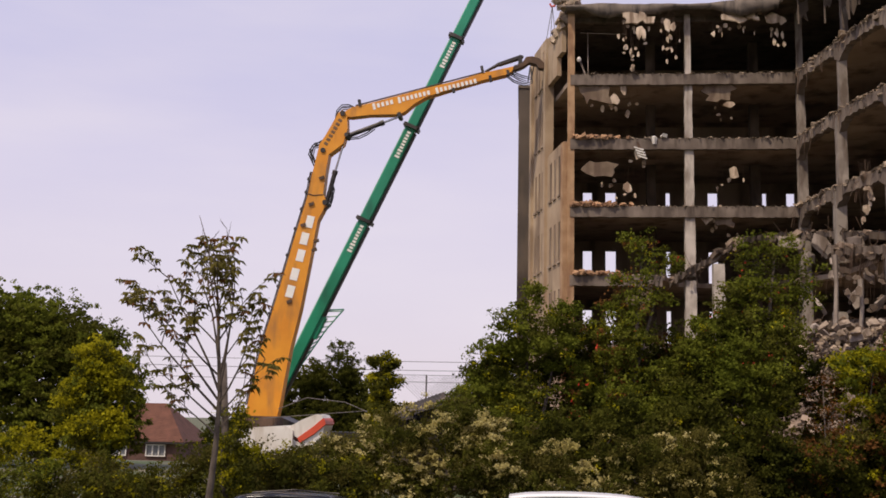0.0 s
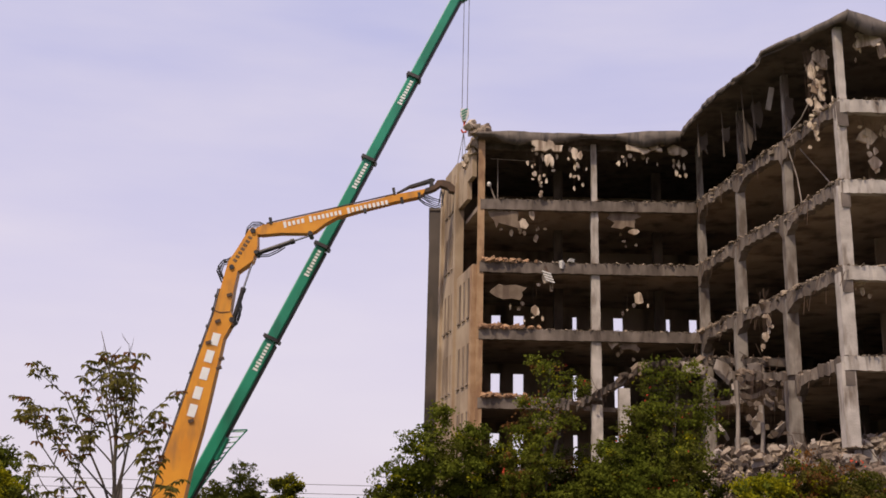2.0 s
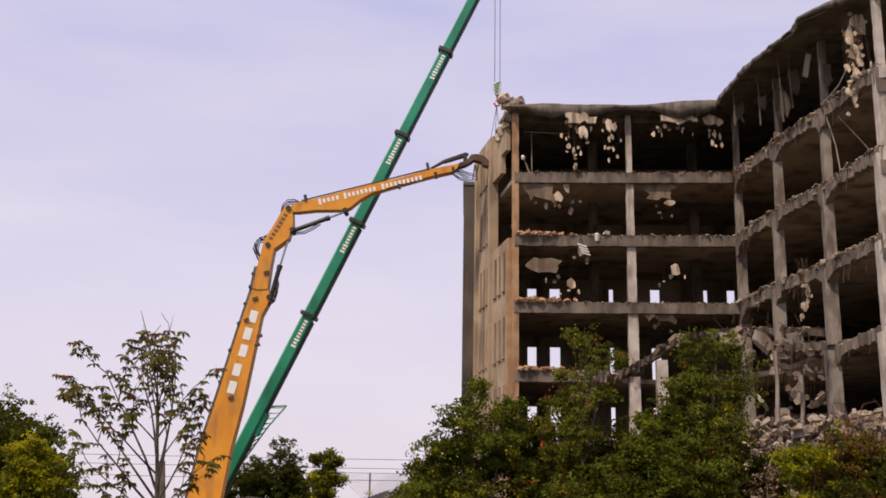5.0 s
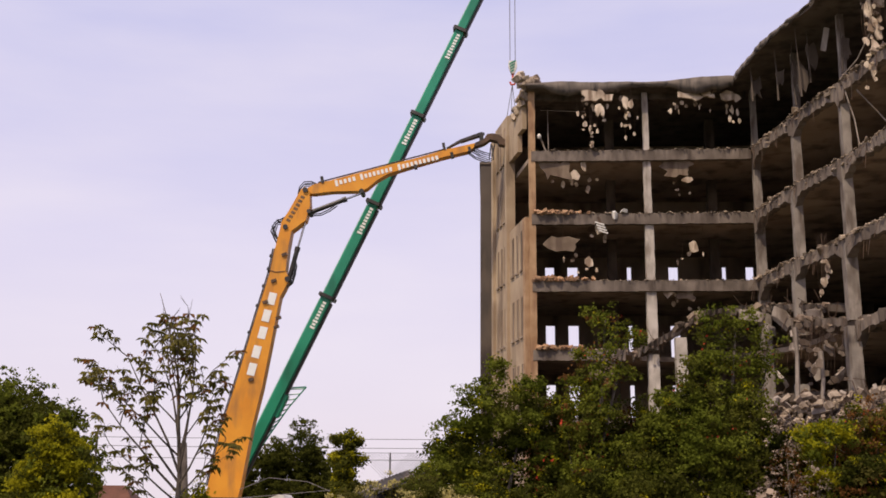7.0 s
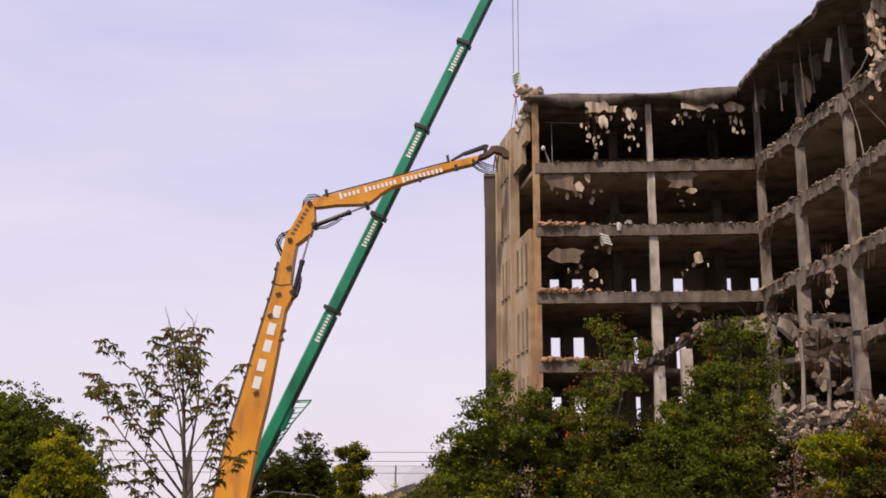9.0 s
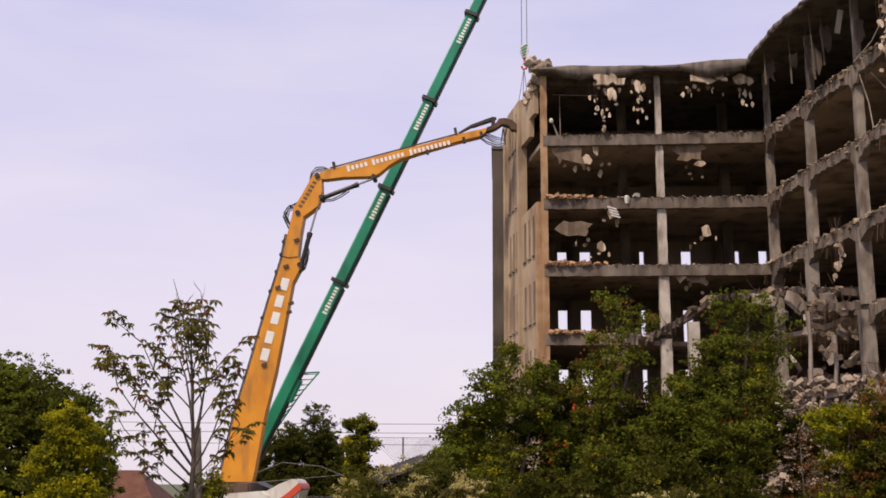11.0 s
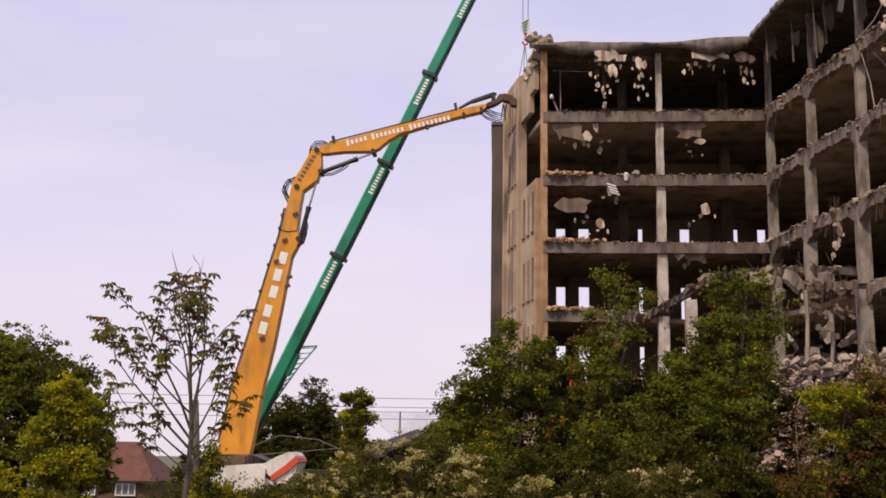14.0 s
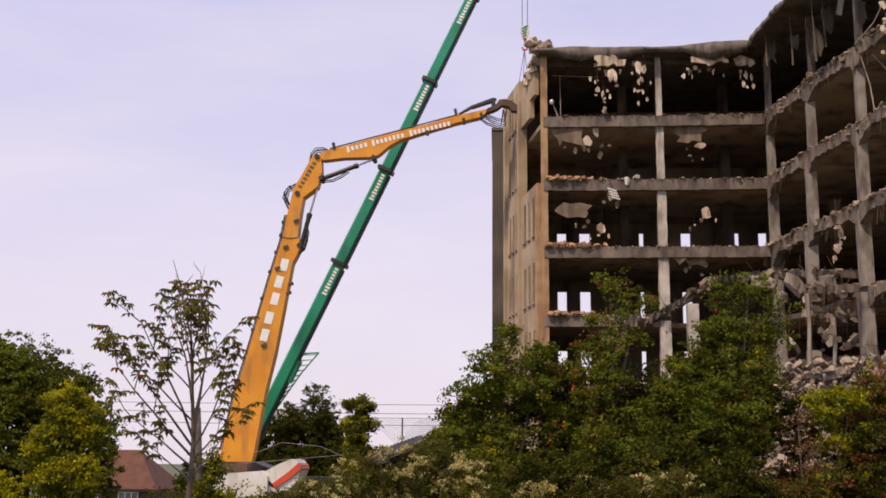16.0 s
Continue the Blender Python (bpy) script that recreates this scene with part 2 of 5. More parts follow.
def lump(bm, x, y, z, sx, sy, sz, rng):
    """A broken, angular piece of masonry."""
    m = pose(x, y, z, rng.uniform(-25, 25), rng.uniform(-40, 40), rng.uniform(0, 180)) @ Matrix.Diagonal((sx / 2, sy / 2, sz / 2, 1))
    spots = [(a * rng.uniform(0.55, 1.15), b * rng.uniform(0.55, 1.15), c * rng.uniform(0.55, 1.15)) for c in (-1, 1) for a, b in ((-1, -1), (1, -1), (1, 1), (-1, 1))]
    spots += [(rng.uniform(-0.5, 0.5), rng.uniform(-0.5, 0.5), 1.35), (rng.uniform(-0.5, 0.5), -1.3, rng.uniform(-0.5, 0.5))]
    v = [bm.verts.new(m @ Vector(p)) for p in spots]
    for f in ((3, 2, 1, 0), (1, 2, 6, 5), (2, 3, 7, 6), (3, 0, 4, 7), (4, 5, 8), (5, 6, 8), (6, 7, 8), (7, 4, 8), (0, 1, 9), (1, 5, 9), (5, 4, 9), (4, 0, 9)):
        bm.faces.new([v[i] for i in f])
    return bm


def rough_edge(corners, step, amount, seed):
    """A broken line along plan corners: points set in and out at random."""
    rng, out = random.Random(seed), []
    for (x0, y0), (x1, y1) in zip(corners, corners[1:]):
        n = max(1, int(math.hypot(x1 - x0, y1 - y0) / step))
        for i in range(n):
            f = i / n
            out.append((x0 + (x1 - x0) * f + rng.uniform(-amount, amount), y0 + (y1 - y0) * f + rng.uniform(-amount, amount)))
    return out + [corners[-1]]


# ---- ground ----
bm = bmesh.new()
for i in range(41):
    for j in range(41):
        sx, sy = ((i - 20) / 20), ((j - 20) / 20)
        x, y = 2500 * sx * abs(sx) ** 2.2, 60 + 2500 * sy * abs(sy) ** 2.2
        bm.verts.new((x, y, -0.95 + 0.15 * noise.noise((x * 0.1, y * 0.1, 0)) - 3.6 * min(1, max(0, (y - 80) / 12))))
bm.verts.ensure_lookup_table()
for i in range(40):
    for j in range(40):
        bm.faces.new([bm.verts[k] for k in (i * 41 + j, (i + 1) * 41 + j, (i + 1) * 41 + j + 1, i * 41 + j + 1)])
tagged(part("ground", bm, GROUND, smooth=True), "rough bare earth and weeds of the cleared site", "ground", kind="structure")


# ---- the half-demolished building ----
LEVELS = [20.2, 16.75, 13.2, 9.65, 6.2, 2.7]
ROOF = 23.75
FRONT = [(1.95, 55.6), (7.9, 55.55), (13.4, 55.4), (14.25, 50.6), (15.15, 46.3), (15.95, 41.3), (21.0, 41.2), (27.0, 41.2)]
building = thing("office_block", "half-demolished grey concrete office block, stripped open to its floors", "building")



def setback(x, y, z):
    """The wing stands a little further out, storey by storey, towards the ground."""
    return x - (0.0 if y > 53 or x > 18 else 0.045 if y > 48 else 0.032 if y > 43 else 0.045) * (21.0 - z)


COLUMNS = [(8.03, 55.9), (13.7, 55.75), (14.62, 50.75), (15.48, 46.4), (16.22, 41.6), (21.3, 41.5), (26.7, 41.5)]
INNER_COLUMNS = [(6.6, 60.6), (12.3, 60.6), (20.5, 60.6), (20.8, 54.0), (20.9, 47.0)]


def column_run(bm, x, y, z0, z1, w, rng):
    """A square column with chipped arrises."""
    n = max(3, int((z1 - z0) / 0.35))
    rings = []
    for i in range(n + 1):
        z = z0 + (z1 - z0) * i / n
        rings.append([bm.verts.new((x + sx * w / 2 + rng.uniform(-0.012, 0.012), y + sy * w / 2 + rng.uniform(-0.012, 0.012), z)) for sx, sy in ((-1, -1), (1, -1), (1, 1), (-1, 1))])
    for one, two in zip(rings, rings[1:]):
        for k in range(4):
            bm.faces.new((one[k], one[(k + 1) % 4], two[(k + 1) % 4], two[k]))
    bm.faces.new(rings[0]), bm.faces.new(rings[-1])


rng = random.Random(4)
storeys = list(zip([ROOF] + LEVELS, LEVELS + [-0.9]))
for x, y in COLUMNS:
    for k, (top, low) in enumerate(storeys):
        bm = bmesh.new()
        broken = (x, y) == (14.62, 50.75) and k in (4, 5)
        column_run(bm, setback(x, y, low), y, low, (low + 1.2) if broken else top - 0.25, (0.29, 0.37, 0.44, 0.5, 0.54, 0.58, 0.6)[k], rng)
        # Inner-corner and mid wing columns take the darker, shaded copy.
        part("column", bm, COLUMN if x < 10 or y < 42 else SHADED_COLUMN, building, "" if x < 10 or y < 42 else "grey concrete column, wing shade in its colour")
# Interior shade is put into these columns' colour; the walls behind are paler.
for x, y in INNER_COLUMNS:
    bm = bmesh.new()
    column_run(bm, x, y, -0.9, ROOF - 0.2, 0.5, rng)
    part("inner_column", bm, DARK_BROWN, building, "dark inner column, interior shade in its colour")


def beam(bm, p, q, top, deep, haunch, wide, seed, bite=0.025):
    """An edge beam from p to q, deeper towards its ends, with a bitten outer face."""
    rng = random.Random(seed)
    p, q = Vector((*p, 0)), Vector((*q, 0))
    way = (q - p).normalized()
    side = Vector((-way.y, way.x, 0))
    n = max(4, int((q - p).length / 0.16))
    rings = []
    for i in range(n + 1):
        f = i / n
        end = min(f, 1 - f) * (q - p).length
        drop = deep + haunch * max(0, 1 - end / 1.1) ** 2 + rng.uniform(-bite, bite)
        c = p + (q - p) * f
        out = rng.uniform(-1.5 * bite, 1.5 * bite)
        rings.append([bm.verts.new((c + side * s).to_tuple()[:2] + (z,)) for s, z in
                      ((out, top + rng.uniform(-2 * bite, bite)), (wide, top), (wide, top - drop), (out * 0.6, top - drop))])
    for one, two in zip(rings, rings[1:]):
        for k in range(4):
            bm.faces.new((one[k], one[(k + 1) % 4], two[(k + 1) % 4], two[k]))
    bm.faces.new(rings[0]), bm.faces.new(rings[-1])


slabs = {}
for k, z in enumerate(LEVELS):
    edge = FRONT
    if k == 3:
        edge = [(1.95, 55.6), (6.6, 55.6), (7.6, 58.2), (11.5, 59.0), (14.8, 53.5), (15.4, 48.0), (15.45, 46.3), (15.9, 41.3), (21.0, 41.2), (27.0, 41.2)]
    if k == 4:
        edge = [(1.95, 55.6), (7.9, 55.55), (12.6, 57.5), (16.4, 52.0), (16.8, 47.0), (16.6, 42.2), (21.0, 41.2), (27.0, 41.2)]
    edge = [(setback(x, y, z), y) for x, y in edge]
    bm = bmesh.new()
    prism(bm, [(x + 0.12, y + 0.14) for x, y in rough_edge(edge, 0.5, 0.06, k + 11)] + [(27.0, 65.2), (0.2, 65.2)], z - 0.24, z)
    slabs[k] = part("floor_slab", bm, SOFFIT, building, "dusty concrete floor slab with a torn edge")
    for j, (p, q) in enumerate(zip(edge, edge[1:])):
        if (k == 3 and j in (1, 2, 3, 4)) or (k == 4 and j in (1, 2, 3, 4)):
            continue
        bm = bmesh.new()
        wing = p[1] < 55.5 and j < len(edge) - 3
        beam(bm, p, q, z, 0.56 if not wing else 0.5, 0.0 if not wing else 0.6, 0.38, 50 * k + j, 0.018 if not wing else 0.06)
        # Front-right beams take the pale concrete: sunlight on them put into colour.
        part("edge_beam", bm, COLUMN if not wing and p[1] < 50 else CONCRETE, slabs[k])

# rubble lying along the torn slab edges
rng = random.Random(9)
for k, z in enumerate(LEVELS[:5]):
    bm = bmesh.new()
    line = [(setback(x, y, z), y) for x, y in FRONT]
    for j, (p, q) in enumerate(zip(line, line[1:])):
        if k >= 3 and 1 <= j <= 4:
            continue
        length = math.hypot(q[0] - p[0], q[1] - p[1])
        wing = 2 <= j <= 4
        side = Vector((q[0] - p[0], q[1] - p[1], 0)).normalized().cross(Vector((0, 0, -1)))
        for _ in range(int(length * (70 if wing else 46))):
            f, s = rng.random(), min(0.38, 0.02 + rng.expovariate(22 if wing else 30))
            deep = rng.uniform(-0.1, 0.6)
            x, y = p[0] + (q[0] - p[0]) * f + side.x * deep, p[1] + (q[1] - p[1]) * f + side.y * deep
            drop = rng.uniform(-0.6, 0.05) if wing and rng.random() < 0.22 and deep < 0.12 else 0.0
            lump(bm, x, y, z + s * 0.2 + drop, s * rng.uniform(1.2, 2.4), s * rng.uniform(0.6, 1.2), s * (rng.uniform(0.3, 0.9) if wing else rng.uniform(0.2, 0.5)), rng)
    # The paler rubble tone also paints the top-lit highlights along the edges.
    tagged(part("edge_rubble", bm, CHUNK, slabs[k], "loose broken concrete along the slab edge"), kind="stuff")
    if k in (1, 2, 3):
        bm = bmesh.new()
        for _ in range(70):
            s = rng.uniform(0.1, 0.3)
            lump(bm, 2.1 + abs(rng.gauss(0, 1.1)), 55.6 + rng.uniform(-0.1, 0.5), z + s * 0.35, s * 1.6, s, s * 0.7, rng)
        tagged(part("brick_rubble", bm, BRICKDUST, slabs[k], "reddish heap of broken brick on the slab"), kind="stuff")

# roof with its sagging felt edge
ROOF_EDGE = [(1.7, 55.0), (4.9, 55.05), (8.0, 55.0), (12.43, 54.3), (12.75, 50.3), (13.4, 47.4), (13.95, 45.6), (13.85, 44.6), (15.2, 42.4), (15.85, 41.3), (16.25, 40.4), (17.2, 41.0), (18.2, 41.5), (21.5, 41.4), (27.2, 41.2)]
# Underside and roof beams are darker than the floor soffits.
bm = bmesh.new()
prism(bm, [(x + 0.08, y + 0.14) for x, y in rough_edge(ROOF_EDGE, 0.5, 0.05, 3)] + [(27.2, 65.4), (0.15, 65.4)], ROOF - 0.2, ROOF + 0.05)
roof = part("roof_slab", bm, [DARK_BROWN], building, "dark felted flat roof, sagging and torn at its edge")


def hanging_edge(corners, top, seed, low, high, mat, name, label=""):
    """Sagging sheet along the roof's edge, uneven below."""
    rng, bm, last = random.Random(seed), bmesh.new(), None
    line = rough_edge(corners, 0.3, 0.04, seed)
    for i, (x, y) in enumerate(line):
        sag = low + (high - low) * (0.05 + 0.3 * noise.noise((x * 1.1, y * 1.1, seed)) + 0.8 * abs(math.sin((x - 1.9) * math.pi / 6.1))) + rng.uniform(-0.05, 0.09)
        sag = max(0.08, sag)
        up = top + 0.10 * noise.noise((x * 0.4, y * 0.4, 7.0)) + 0.06
        ring = [bm.verts.new(c) for c in ((x, y - 0.02, up), (x, y - 0.04, top - sag * 0.5), (x, y + 0.08 + rng.uniform(0, 0.12), top - sag), (x + 0.02, y + 0.22, top - sag * 0.9), (x + 0.02, y + 0.3, up))]
        if last:
            for k in range(5):
                bm.faces.new((last[k], last[(k + 1) % 5], ring[(k + 1) % 5], ring[k]))
        last = ring
    return part(name, bm, mat, roof, label, smooth=True)


hanging_edge(ROOF_EDGE[:4], ROOF, 5, 0.06, 0.78, MEMBRANE, "felt_edge", "sagging black roofing felt")
hanging_edge(ROOF_EDGE[3:11], ROOF, 6, 0.06, 0.32, MEMBRANE, "felt_edge", "torn black roofing felt")
hanging_edge(ROOF_EDGE[10:], ROOF, 8, 0.2, 0.8, MEMBRANE, "felt_edge", "torn black roofing felt")
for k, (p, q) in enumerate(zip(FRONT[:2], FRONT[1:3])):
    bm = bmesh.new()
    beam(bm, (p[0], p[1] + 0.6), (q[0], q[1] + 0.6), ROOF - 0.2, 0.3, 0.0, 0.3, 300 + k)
    part("roof_beam", bm, DARK_BROWN, roof)

# far wall, and unseen gable and wing walls added to keep the storeys dark
WINDOWS = [(3.06, 3.6), (4.4, 5.02), (7.97, 8.24), (10.45, 11.04), (13.64, 13.91), (15.04, 15.55), (17.6, 18.2)]
cuts = [0.2] + [v for pair in WINDOWS for v in pair] + [27.0]
for a, b in zip(cuts[0::2], cuts[1::2]):
    part("back_pier", box(bmesh.new(), (a + b) / 2, 65.35, 11.4, b - a, 0.3, 24.5), INNER, building, "sooty inner wall between narrow windows")
for a, b in WINDOWS:
    for low, high in ((-0.85, 6.9), (8.83, 10.3), (12.38, 13.7), (15.95, 23.6)) if a < 13 else ((-0.85, 13.7), (15.95, 23.6)):
        part("back_spandrel", box(bmesh.new(), (a + b) / 2, 65.35, (low + high) / 2, b - a, 0.296, high - low), INNER, building)
for a, b in WINDOWS[:2]:
    for z in (11.1, 7.6, 14.5):
        bm = bmesh.new()
        box(bm, (a + b) / 2, 65.3, z, b - a + 0.02, 0.06, 0.06)
        box(bm, (a + b) / 2, 65.3, z - 0.5, b - a + 0.02, 0.05, 0.05)
        part("window_bar", bm, STEEL, building)
bm = bmesh.new()
box(bm, 27.15, 53.3, 11.4, 0.3, 24.2, 24.6)
part("added_gable_wall", bm, INNER, building)
bm = bmesh.new()
box(bm, 23.9, 57.0, 11.4, 0.2, 16.0, 24.4)
box(bm, 22.0, 48.8, 11.4, 4.0, 0.2, 24.4)
part("added_inner_wall", bm, INNER, building)

# side wall: buff plaster between pilasters, with narrow windows
A, B = Vector((1.72, 55.75, 0)), Vector((-0.02, 63.2, 0))
ALONG = (B - A).normalized()
TURN = math.degrees(math.atan2(ALONG.y, ALONG.x))
LONG = (B - A).length


def side_box(bm, u0, u1, z0, z1, thick=0.3, out=0.0):
    c = A + ALONG * (u0 + u1) / 2 + Vector((ALONG.y, -ALONG.x, 0)) * (thick / 2 - out)
    box(bm, c.x, c.y, (z0 + z1) / 2, u1 - u0, thick, z1 - z0, rz=TURN)


PILASTERS = [0.0, 3.9, LONG - 0.4]
for u in PILASTERS:
    bm = bmesh.new()
    top = 16.6 if u == 0.0 else (22.4 if u == 3.9 else 23.6)
    side_box(bm, u, u + 0.42, -0.9, top, 0.5, 0.16)
    part("pilaster", bm, OCHRE if u == 0.0 else TAN, building, "raw broken brick pier" if u == 0.0 else "")
bm = bmesh.new()
column_run(bm, 1.99, 55.82, -0.9, ROOF - 0.1, 0.35, random.Random(2))
part("corner_column", bm, OCHRE, building, "chipped ochre corner column")
for k, (top, low) in enumerate(storeys):
    for j, (u0, u1) in enumerate(((0.42, 3.9), (4.32, LONG - 0.4))):
        if j == 0 and k in (0, 1):
            if k == 0:
                bm = bmesh.new()
                side_box(bm, 1.9, 3.9, low + 0.6, top - 0.7, 0.25)
                side_box(bm, 0.9, 1.9, low + 1.6, top - 0.5, 0.25)
                part("wall_panel", bm, TAN, building, "ragged leftover of buff wall")
            continue
        bm = bmesh.new()
        w = (u1 - u0)
        sill, head = low + 0.85, top - 0.6
        slits = [(u0 + w * f, u0 + w * (f + 0.15)) for f in (0.14, 0.42, 0.70)]
        walls = [u0] + [v for pair in slits for v in pair] + [u1]
        for s0, s1 in zip(walls[0::2], walls[1::2]):
            side_box(bm, s0, s1, low, top)
        for s0, s1 in slits:
            side_box(bm, s0, s1, low, sill)
            side_box(bm, s0, s1, head, top)
        part("wall_panel", bm, TAN, building, "buff rendered wall with slit windows")
        for s0, s1 in slits:
            # Matte dark sheet near the face stands for the unlit depth of the slit.
            bm = bmesh.new()
            side_box(bm, s0, s1, sill, head, 0.05, -0.03)
            window = part("window", bm, TOWERMAT, building)
            bm = bmesh.new()
            side_box(bm, s0, s0 + 0.07, sill, head, 0.12, 0.05)
            side_box(bm, s0 - 0.05, s1 + 0.05, sill - 0.1, sill, 0.2, 0.09)
            part("window_frame", bm, SOFFIT, window)
bm = bmesh.new()
box(bm, 0.16, 64.3, (ROOF - 1.1) / 2, 0.3, 2.2, ROOF + 0.7)
part("wall_panel", bm, TAN, building)
bm = bmesh.new()
rng = random.Random(31)
for _ in range(40):
    s = rng.uniform(0.2, 0.5)
    lump(bm, 1.75 + rng.gauss(0, 0.25), 55.3 + rng.uniform(0, 0.5), ROOF + 0.1 + abs(rng.gauss(0, 0.22)), s, s, s * 0.8, rng)
for _ in range(45):
    s, f = rng.uniform(0.15, 0.45), rng.random()
    c = A + ALONG * (f * 3.0)
    lump(bm, c.x + rng.uniform(-0.1, 0.2), c.y, ROOF - 0.1 - f * 0.5 + rng.gauss(0, 0.2), s, s, s, rng)
part("corner_rubble", bm, PALE, roof, "pale broken masonry at the roof corner")

# the darker stair tower behind
tower = thing("stair_tower", "dark clad stair tower behind the block", "tower")
bm = bmesh.new()
prism(bm, [(-0.87, 66.0), (2.75, 66.0), (2.75, 73.0), (-0.92, 73.0)], -0.9, 22.7)
part("wall", bm, TOWERMAT, tower)
bm = bmesh.new()
prism(bm, [(-0.92, 65.93), (2.8, 65.93), (2.8, 73.05), (-0.98, 73.05)], 22.7, 22.86)
part("coping", bm, MEMBRANE, tower)

# pieces that hang in the openings by their bars: x, z, width, height
HANG_FRONT = [(5.2, 23.0, 1.7, 0.8), (5.45, 22.2, 0.6, 1.1), (6.9, 22.6, 0.7, 1.1), (7.1, 21.4, 0.4, 1.0), (4.8, 21.7, 0.35, 0.5), (5.3, 20.9, 0.3, 0.35),
              (10.1, 22.95, 1.3, 0.6), (9.7, 22.8, 0.5, 0.4), (11.1, 23.0, 0.8, 0.4), (12.3, 22.9, 1.0, 0.8), (12.5, 22.3, 0.3, 0.5)]
HANG_LOW = [(3.3, 19.2, 1.85, 1.2), (4.2, 18.9, 0.6, 0.7), (4.7, 19.4, 0.35, 0.65), (9.6, 19.3, 1.8, 1.0), (10.1, 18.6, 0.6, 0.45), (5.5, 16.0, 0.65, 0.6),
            (3.5, 15.2, 2.0, 0.95), (4.9, 14.2, 0.6, 0.55), (10.3, 15.0, 0.5, 0.85), (9.7, 12.5, 1.2, 0.75), (8.9, 12.6, 0.6, 0.6)]
HANG_WING = [(15.84, 43.0, 22.9, 0.5, 0.6), (15.6, 43.1, 22.3, 0.35, 0.9), (16.05, 42.9, 22.6, 0.4, 1.0), (15.69, 43.0, 21.5, 0.5, 1.0), (15.85, 42.9, 21.2, 0.3, 0.8), (15.7, 43.0, 20.5, 0.35, 0.8), (15.6, 43.1, 19.5, 0.3, 0.6),
             (17.5, 41.6, 23.0, 1.2, 0.7), (18.1, 41.8, 22.7, 0.4, 0.9), (17.1, 41.9, 22.9, 0.4, 0.5), (17.5, 42.6, 19.1, 0.85, 0.75), (17.8, 42.7, 18.0, 0.5, 0.55), (18.4, 42.5, 19.0, 0.3, 0.8),
             (13.6, 44.6, 11.6, 0.22, 0.7), (13.5, 44.7, 11.0, 0.3, 0.45), (16.7, 42.3, 12.9, 0.35, 0.6)]
rng = random.Random(17)


def hung(x, y, z, w, h, ceiling, owner, mat):
    bm = bmesh.new()
    sheet(bm, x, y, z, w, h, 14 if w >= 1.0 else 7)
    ob = part("hanging_piece", bm, mat, owner)
    bm = bmesh.new()
    tube(bm, [(x, y, z), (x + rng.uniform(-0.1, 0.1), y + 0.05, (z + ceiling) / 2), (x + rng.uniform(-0.2, 0.2), y + 0.1, ceiling)], 0.004, 3)
    part("bar", bm, RUST, ob)


def sheet(bm, x, y, z, w, h, n=14):
    """A hanging panel with a broken outline."""
    if n < 10:
        outline = [(w / 2 * math.cos(t) * rng.uniform(0.55, 1.2), h / 2 * math.sin(t) * rng.uniform(0.55, 1.2)) for t in [(i + rng.uniform(-0.3, 0.3)) * math.tau / n for i in range(n)]]
    else:
        outline = [(w / 2 * max(-0.9, min(0.9, 1.2 * math.cos(t))) * rng.uniform(0.6, 1.2), h / 2 * max(-0.9, min(0.9, 1.2 * math.sin(t))) * rng.uniform(0.5, 1.25)) for t in [(i + rng.uniform(-0.3, 0.3)) * math.tau / n for i in range(n)]]
    lean, thick = rng.uniform(-0.5, 0.3), min(0.13, 0.35 * w)
    near = [bm.verts.new((x + a, y + 0.25 * a * lean, z + b + a * lean * 0.3)) for a, b in outline]
    far = [bm.verts.new((v.co.x + rng.uniform(-0.2, 0.2) * thick, v.co.y + thick, v.co.z + rng.uniform(-0.3, 0.3) * thick)) for v in near]
    bm.faces.new(near), bm.faces.new(far)
    for i in range(n):
        bm.faces.new((near[i], near[(i + 1) % n], far[(i + 1) % n], far[i]))


for x, z, w, h in HANG_FRONT:
    if w > 0.55:
        hung(x, 54.86, z + 0.05, w * 0.8, h * 0.8, ROOF - 0.2, roof, PALE)
        hung(x + 0.4 * w, 54.84, z - 0.1, w * 0.5, h * 0.6, ROOF - 0.2, roof, PALE)
    for _ in range(7):
        hung(x + rng.gauss(0, 0.16 + 0.2 * w), 55.15 + rng.uniform(0, 0.4), z + rng.uniform(-0.7, 0.5), rng.uniform(0.08, 0.26), rng.uniform(0.12, 0.42), ROOF - 0.2, roof, PALE)
for x, z, w, h in HANG_LOW:
    k = 0 if z > 17 else (1 if z > 13.5 else 2)
    hung(x, 55.75, z, w, h, LEVELS[k] - 0.2, slabs[k], PANEL if w > 1 else PALE)
    for _ in range(4):
        hung(x + rng.uniform(-0.7, 0.9), 55.9 + rng.uniform(0, 1.5), z - rng.uniform(-0.3, 0.7), rng.uniform(0.10, 0.3), rng.uniform(0.12, 0.4), LEVELS[k] - 0.2, slabs[k], PALE)
for x, y, z, w, h in HANG_WING:
    k = next((i for i, v in enumerate(LEVELS) if v > z and (i + 1 >= len(LEVELS) or LEVELS[i + 1] < z)), None)
    owner, ceiling = (roof, ROOF - 0.2) if k is None or z > LEVELS[0] else (slabs[k], LEVELS[k] - 0.2)
    hung(x, y, z, w, h, ceiling, owner, PALE)
    for _ in range(9 if 15 < x < 16.2 else 5):
        hung(x + rng.gauss(0, 0.16), y + rng.uniform(-0.2, 0.4), min(ceiling - 0.2, z + rng.uniform(-0.7, 0.5)), rng.uniform(0.08, 0.28), rng.uniform(0.12, 0.4), ceiling, owner, PALE)

